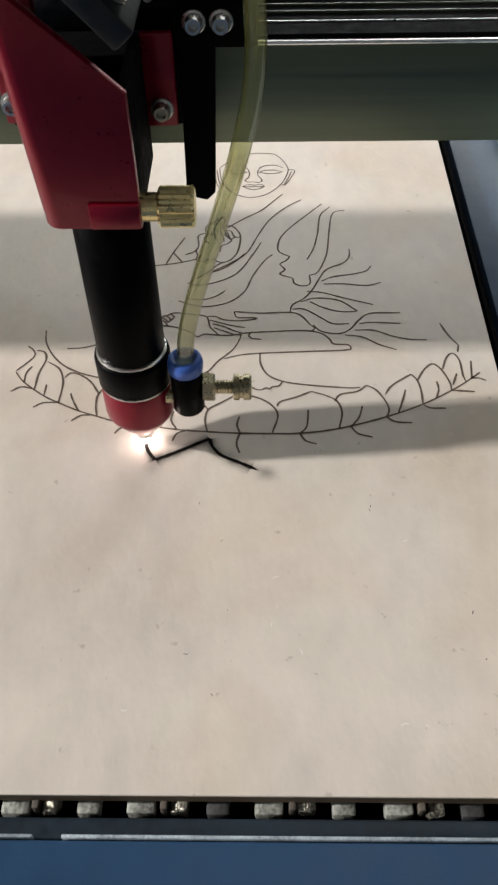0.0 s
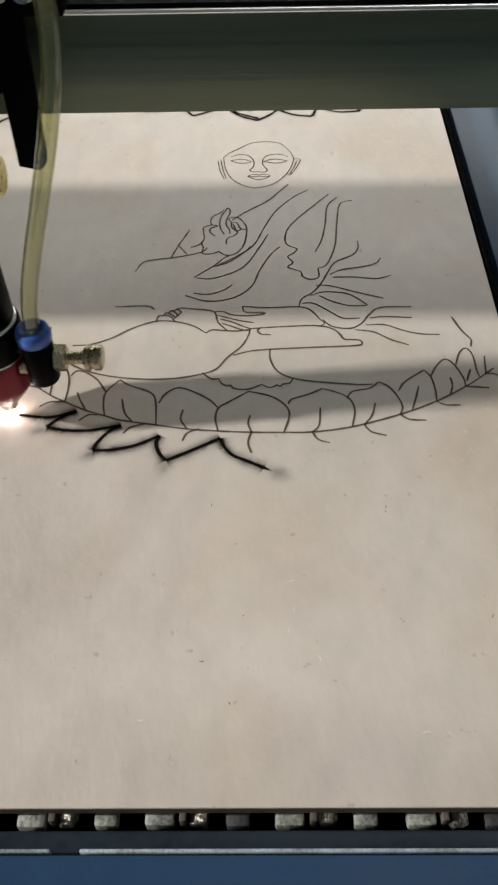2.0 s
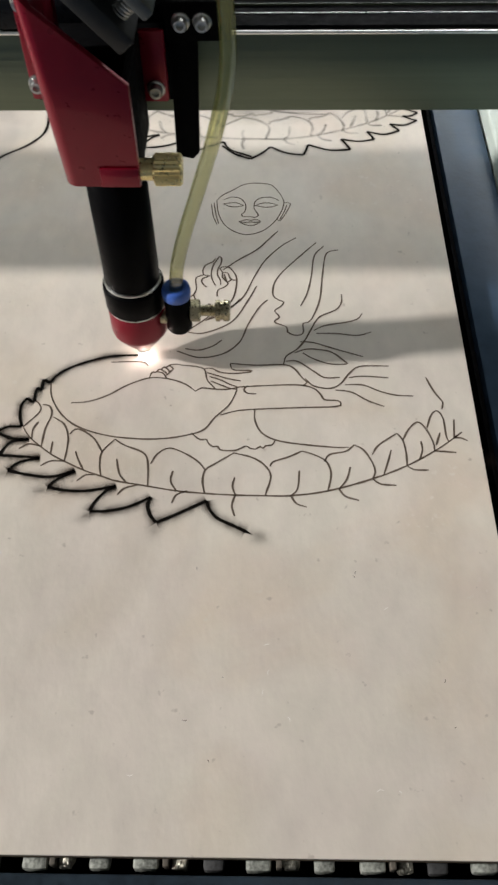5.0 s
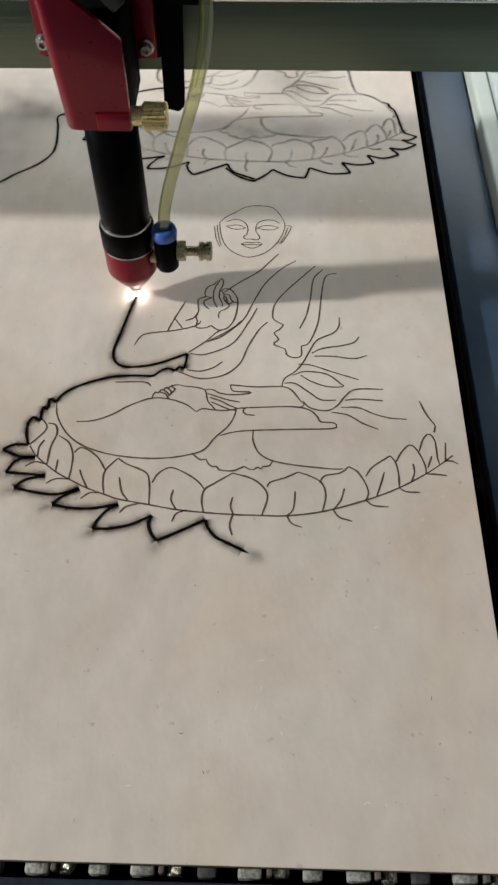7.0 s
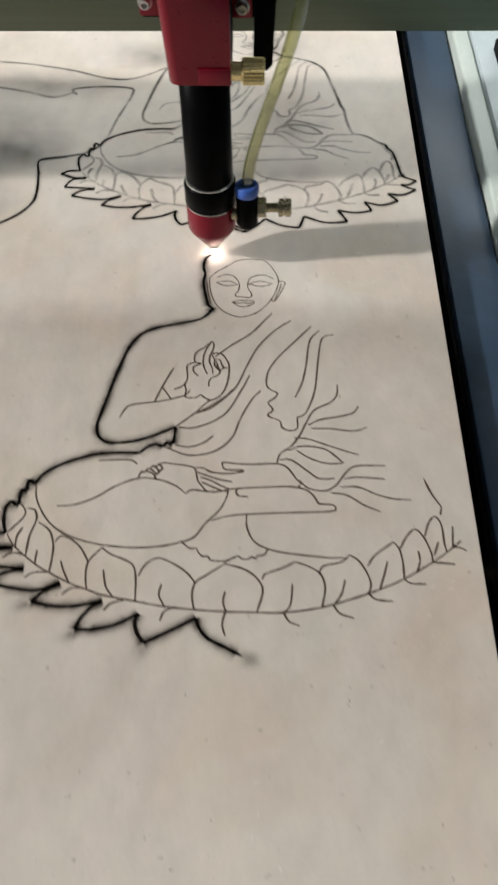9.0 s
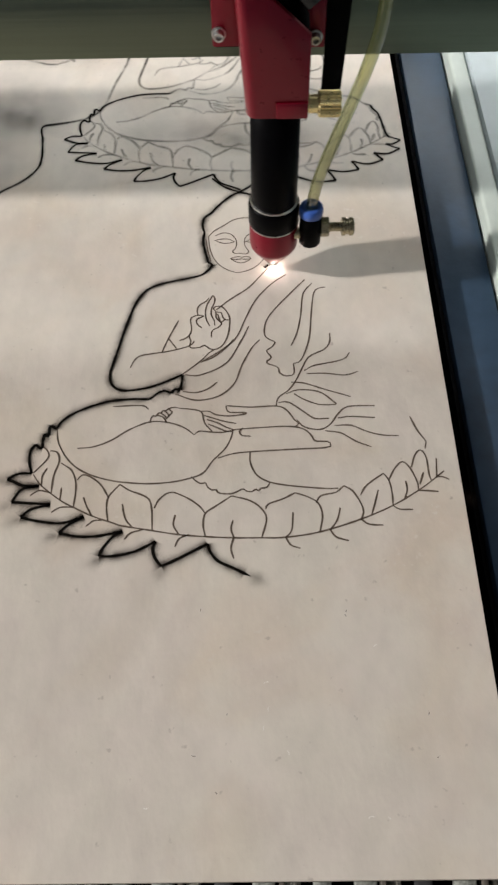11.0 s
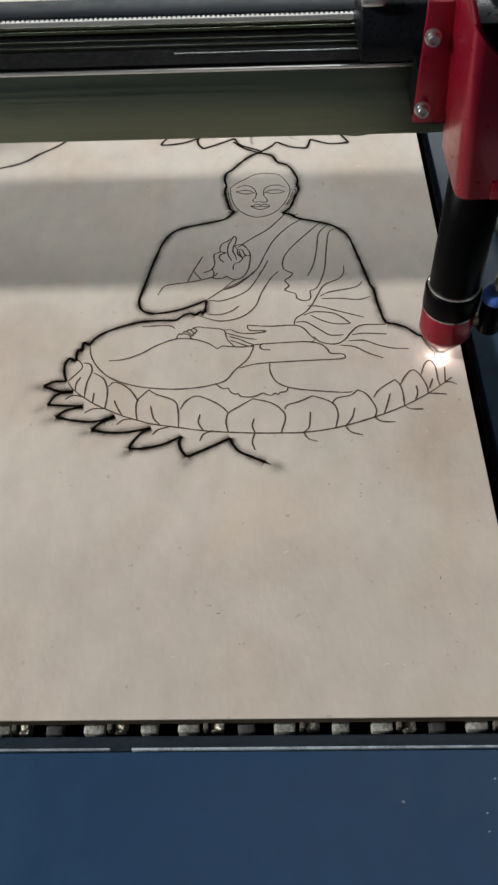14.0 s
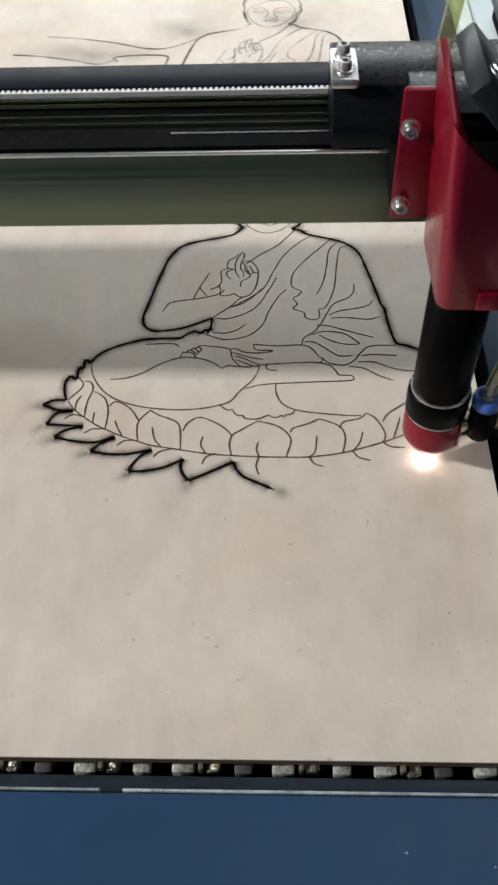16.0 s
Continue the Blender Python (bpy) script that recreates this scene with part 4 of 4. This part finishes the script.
# ---- the laser head; its origin lies at the laser's spot on the wood ----
def make_head():
    root = tagged(new("laser_cutting_unit"), "red and black laser head with brass screw and air hose", "laser head")
    # nozzle and lens tube
    part("nozzle_tip", lathe(((0.0014, 0.0046), (0.0026, 0.0044), (0.0030, 0.0050), (0.0030, 0.0076), (0.0042, 0.0088)), n=32), STEEL, root, "small bright nozzle tip", True)
    part("nozzle", lathe(((0.0034, 0.0078), (0.0048, 0.0088), (0.0084, 0.0138), (0.0112, 0.0182), (0.0117, 0.0192), (0.0119, 0.0206), (0.0119, 0.0322), (0.0115, 0.0328)), n=56), RED, root, "red anodised conical nozzle")
    part("nozzle_rim", lathe(((0.0115, 0.0326), (0.0118, 0.0328), (0.0118, 0.0333), (0.0115, 0.0335)), n=56), STEEL, root, "bright rim line")
    part("collar", lathe(((0.0116, 0.0334), (0.0122, 0.0340), (0.0123, 0.0440), (0.0120, 0.0452), (0.0113, 0.0458)), n=56), BLACK, root, "black threaded collar", True)
    # bright steel stands in for the highlight on the collar's chamfer
    part("collar_ring", lathe(((0.0109, 0.0457), (0.0114, 0.0459), (0.0113, 0.0464), (0.0108, 0.0467)), n=56), STEEL, root, "chamfer above the collar, its highlight put in as bright steel")
    part("lens_tube", lathe(((0.0106, 0.0466), (0.0109, 0.0474), (0.0109, 0.1150)), n=56), BLACK, root, "matt black lens tube", True)
    # red bracket: bent sheet with a rounded corner, its top cut on the slant
    outer = [(0.0124, -0.0215), (-0.0080, -0.0215)]
    outer += [(-0.0080 - 0.0045 * math.sin(a), -0.0170 - 0.0045 * math.cos(a)) for a in (radians(9 * k) for k in range(1, 10))]
    outer += [(-0.0126, -0.0160), (-0.0128, 0.0000), (-0.0130, 0.0125)]
    inner = [(0.0124, -0.0188), (-0.0075, -0.0188)]
    inner += [(-0.0075 - 0.0024 * math.sin(a), -0.0164 - 0.0024 * math.cos(a)) for a in (radians(9 * k) for k in range(1, 10))]
    inner += [(-0.0100, -0.0160), (-0.0102, 0.0000), (-0.0104, 0.0125)]

    def slant(x, y):
        """Height of the cut top edge."""
        return min(0.1408 + (0.0124 - x) * 1.12, 0.1715) + max(0.0, y + 0.0160) * 0.25

    cols = []
    bent = bmesh.new()
    for (ox, oy), (ix, iy) in zip(outer, inner):
        lean = 0.0045
        col = []
        for z in (0.1058, None):
            top = slant(ox, oy) if z is None else z
            k = (top - 0.1058) / 0.065 * lean if ox < 0 else 0.0
            col.append((bent.verts.new((ox - k, oy, top)), bent.verts.new((ix - k, iy, top))))
        cols.append(col)
    for c0, c1 in zip(cols, cols[1:]):
        (a0, b0), (a1, b1) = c0
        (d0, e0), (d1, e1) = c1
        for q in ((a0, d0, d1, a1), (b0, b1, e1, e0), (a0, b0, e0, d0), (a1, d1, e1, b1)):
            bent.faces.new(q)
    for (a0, b0), (a1, b1) in (cols[0], cols[-1]):
        bent.faces.new((a0, a1, b1, b0))
    bmesh.ops.recalc_face_normals(bent, faces=bent.faces)
    bmesh.ops.bevel(bent, geom=[e for e in bent.edges if len(e.link_faces) == 2 and e.calc_face_angle() > 1.0], offset=0.0005, segments=2, affect="EDGES", profile=0.5)
    bracket = part("bracket", bent, RED, root, "red anodised head bracket")
    # the shade inside the bracket is painted on: this cheek is matt black
    part("side_cheek", box(0.0096, 0.0122, -0.0187, 0.0125, 0.1062, 0.1400, 0.0004), MATT, bracket, "inner cheek of the bracket, painted black for its shade")
    part("clamp_block", box(-0.0099, 0.0095, -0.0187, 0.0120, 0.1062, 0.1160, 0.0005), RED, bracket, "red tube clamp")
    part("clamp_jaw", box(-0.0004, 0.0122, -0.0223, -0.0211, 0.1062, 0.1132, 0.0004), RED, bracket, "red clamp jaw")
    part("flange", box(-0.0258, -0.0128, 0.0105, 0.0132, 0.1170, 0.1620, 0.0008), RED, bracket, "red mounting flange")
    part("flange", box(0.0118, 0.0202, 0.0105, 0.0132, 0.1160, 0.1405, 0.0008), RED, bracket, "red mounting flange")
    for x, z in ((-0.0230, 0.1232), (-0.0228, 0.1502), (0.0162, 0.1212)):
        bolt(root, x, 0.0105, z, 0.0024)
    # brass thumbscrew
    screw = part("thumbscrew", lathe(((0.0036, 0.0122), (0.0036, 0.0168), (0.0034, 0.0170)), "x", (0, -0.0172, 0.1095), 24), BRASS, root, "knurled brass thumbscrew")
    b = bmesh.new()
    n, rings = 44, []
    for r, h in ((0.0044, 0.0164), (0.0052, 0.0170), (0.0052, 0.0250), (0.0046, 0.0256)):
        rings.append([b.verts.new((h, -0.0172 + r * (1 - 0.09 * (k % 2)) * math.cos(2 * math.pi * k / n), 0.1095 + r * (1 - 0.09 * (k % 2)) * math.sin(2 * math.pi * k / n))) for k in range(n)])
    for r0, r1 in zip(rings, rings[1:]):
        for k in range(n):
            b.faces.new((r0[k], r0[(k + 1) % n], r1[(k + 1) % n], r1[k]))
    b.faces.new(rings[-1])
    b.faces.new(rings[0][::-1])
    bmesh.ops.recalc_face_normals(b, faces=b.faces)
    part("knurled_knob", b, BRASS, screw)
    # black hanging plate and carriage
    hang = part("hanging_plate", plate(((0.0204, 0.0925), (0.0264, 0.0910), (0.0288, 0.0935), (0.0307, 0.1372), (0.0214, 0.1372)), 0.0142, 0.0172, 0.0004), MATT, root, "black plate hanging beside the bracket")
    part("plate_top", box(0.0205, 0.0415, 0.0138, 0.0300, 0.1352, 0.1480, 0.0006), MATT, hang)
    for x in (0.0256, 0.0324):
        bolt(root, x, 0.0138, 0.1420, 0.0024)
    side = ((0.0300, 0.1306), (0.0300, 0.1390), (0.0350, 0.1500), (0.0640, 0.1500), (0.0640, 0.1306))
    block = bmesh.new()
    ends = [[block.verts.new((x, y, z)) for y, z in side] for x in (-0.0450, 0.0330)]
    block.faces.new(ends[0])
    block.faces.new(ends[1][::-1])
    for k in range(5):
        block.faces.new((ends[0][k], ends[1][k], ends[1][(k + 1) % 5], ends[0][(k + 1) % 5]))
    bmesh.ops.recalc_face_normals(block, faces=block.faces)
    bmesh.ops.bevel(block, geom=block.edges[:], offset=0.0009, segments=2, affect="EDGES", profile=0.5)
    carriage = part("carriage", block, GLOSS, root, "glossy black carriage block on the rail")
    part("back_plate", box(-0.0250, 0.0212, 0.0132, 0.0312, 0.1150, 0.1330, 0.0008), MATT, carriage, "black back plate over the beam")
    part("top_plate", box(-0.0215, 0.0220, 0.0132, 0.0380, 0.1502, 0.1530, 0.0008), GLOSS, carriage, "black top plate")
    clamp = part("belt_clamp", box(-0.0457, -0.0370, 0.0325, 0.0530, 0.1501, 0.1535, 0.0008), STEEL, root, "bright belt clamp")
    bolt(clamp, -0.0413, 0.0375, 0.1535, 0.0022, "z")
    bolt(clamp, -0.0413, 0.0480, 0.1535, 0.0022, "z")
    # mirror mount on the slanting edge
    turn = Matrix.Translation((0.0030, -0.002, 0.1580)) @ Matrix.Rotation(radians(48), 4, "Y")
    mount = part("mirror_mount", box(-0.026, 0.012, -0.0180, 0.0130, 0.0000, 0.0065, 0.0010, turn=turn), MOUNT, root, "dark grey slanted mirror mount")
    part("adjusting_plate", box(-0.028, 0.010, -0.0180, 0.0150, 0.0125, 0.0165, 0.0008, turn=turn), GREY, mount, "grey adjusting plate")
    for u, v in ((-0.023, -0.012), (0.005, -0.012), (0.005, 0.010)):
        post = lathe(((0.0026, 0.0165), (0.0026, 0.0195), (0.0042, 0.0200), (0.0042, 0.0250), (0.0036, 0.0254)), "z", (u, v, 0), 24)
        bmesh.ops.transform(post, matrix=turn, verts=post.verts)
        ob = part("adjusting_screw", post, BRASS, mount, "brass adjusting screw")
        coil = [Vector((u + 0.0024 * math.cos(k * 0.6), v + 0.0024 * math.sin(k * 0.6), 0.0065 + 0.0060 * k / 60)) for k in range(61)]
        spring = tube(coil, 0.00035, 6)
        bmesh.ops.transform(spring, matrix=turn, verts=spring.verts)
        part("spring", spring, STEEL, ob)
    # air fitting and hose
    fx, fy = 0.0175, -0.0050
    fitting = part("air_fitting", lathe(((0.0048, 0.0238), (0.0053, 0.0246), (0.0053, 0.0408), (0.0048, 0.0414)), "z", (fx, fy, 0), 30), BLACK, root, "black air fitting with blue collar", True)
    part("blue_collar", lathe(((0.0046, 0.0408), (0.0056, 0.0414), (0.0058, 0.0442), (0.0054, 0.0460), (0.0040, 0.0470), (0.0034, 0.0454)), "z", (fx, fy, 0), 30), BLUE_PLASTIC, fitting, "blue push-in collar", True)
    part("inlet", lathe(((0.0028, 0.0100), (0.0028, 0.0135)), "x", (0, fy + 0.0010, 0.0285), 16), NICKEL, fitting)
    part("lock_nut", lathe(((0.0042, 0.0224), (0.0047, 0.0228), (0.0047, 0.0262), (0.0042, 0.0266)), "x", (0, fy, 0.0331), 6), NICKEL, fitting, "dull hexagonal lock nut")
    thread = [(0.0021 + 0.0003 * (k % 2), 0.0262 + 0.0005 * k) for k in range(14)]
    part("thread", lathe(thread, "x", (0, fy, 0.0331), 18), NICKEL, fitting)
    part("valve_knob", lathe(((0.0034, 0.0324), (0.0044, 0.0328), (0.0044, 0.0345), (0.0037, 0.0348), (0.0037, 0.0357), (0.0044, 0.0360), (0.0044, 0.0380), (0.0036, 0.0386)), "x", (0, fy, 0.0331), 28), NICKEL, fitting, "ribbed metal valve knob")
    run = smooth_line(((0.0175, fy, 0.0440), (0.0188, fy, 0.0560), (0.0226, -0.0045, 0.0712), (0.0300, -0.004, 0.0945), (0.0364, -0.004, 0.1155), (0.0406, -0.003, 0.1345), (0.0408, -0.001, 0.1530), (0.0376, 0.006, 0.1780), (0.0330, 0.020, 0.2080), (0.0200, 0.045, 0.2250), (0.0000, 0.055, 0.2050), (-0.0080, 0.056, 0.1500)), 0.003)
    wall = tube(run, 0.0027, 24)
    part("air_hose", wall, HOSE, root, "clear yellowed air hose", True)
    # the burning spot
    part("spark", lathe(((0.0003, 0.0003), (0.0010, 0.0006), (0.0012, 0.0013), (0.0008, 0.0024), (0.0002, 0.0040)), n=16), SPARK, root, "white-hot laser spark", True)
    return root


head = make_head()


# ---- what moves ----
def spot(t):
    """Where the laser stands at a time."""
    for t0, t1, line in CUTS:
        if t0 <= t <= t1:
            s = (t - t0) / max(1e-6, t1 - t0) * (len(line) - 1)
            k = min(int(s), len(line) - 2)
            return line[k].lerp(line[k + 1], s - k)
    return CUTS[0][2][0]


def motions():
    times = [k / 10 for k in range(161)]
    where = [spot(t) for t in times]
    walk(head, [(t, pose(p.x, p.y, 0)) for t, p in zip(times, where)])
    walk(gantry, [(t, pose(0, p.y, 0)) for t, p in zip(times, where)])
    deep = pose(0, 0, -0.0008)
    for t0, t1, ob in RISING:
        if t0 < 0:
            continue
        up = (t0 + t1) / 2
        rows = [(0.0, deep), (up, deep), (up + 0.067, pose(0, 0, 0)), (16.2, pose(0, 0, 0))]
        walk(ob, [r for k, r in enumerate(rows) if k == 0 or r[0] > 0.02])


motions()
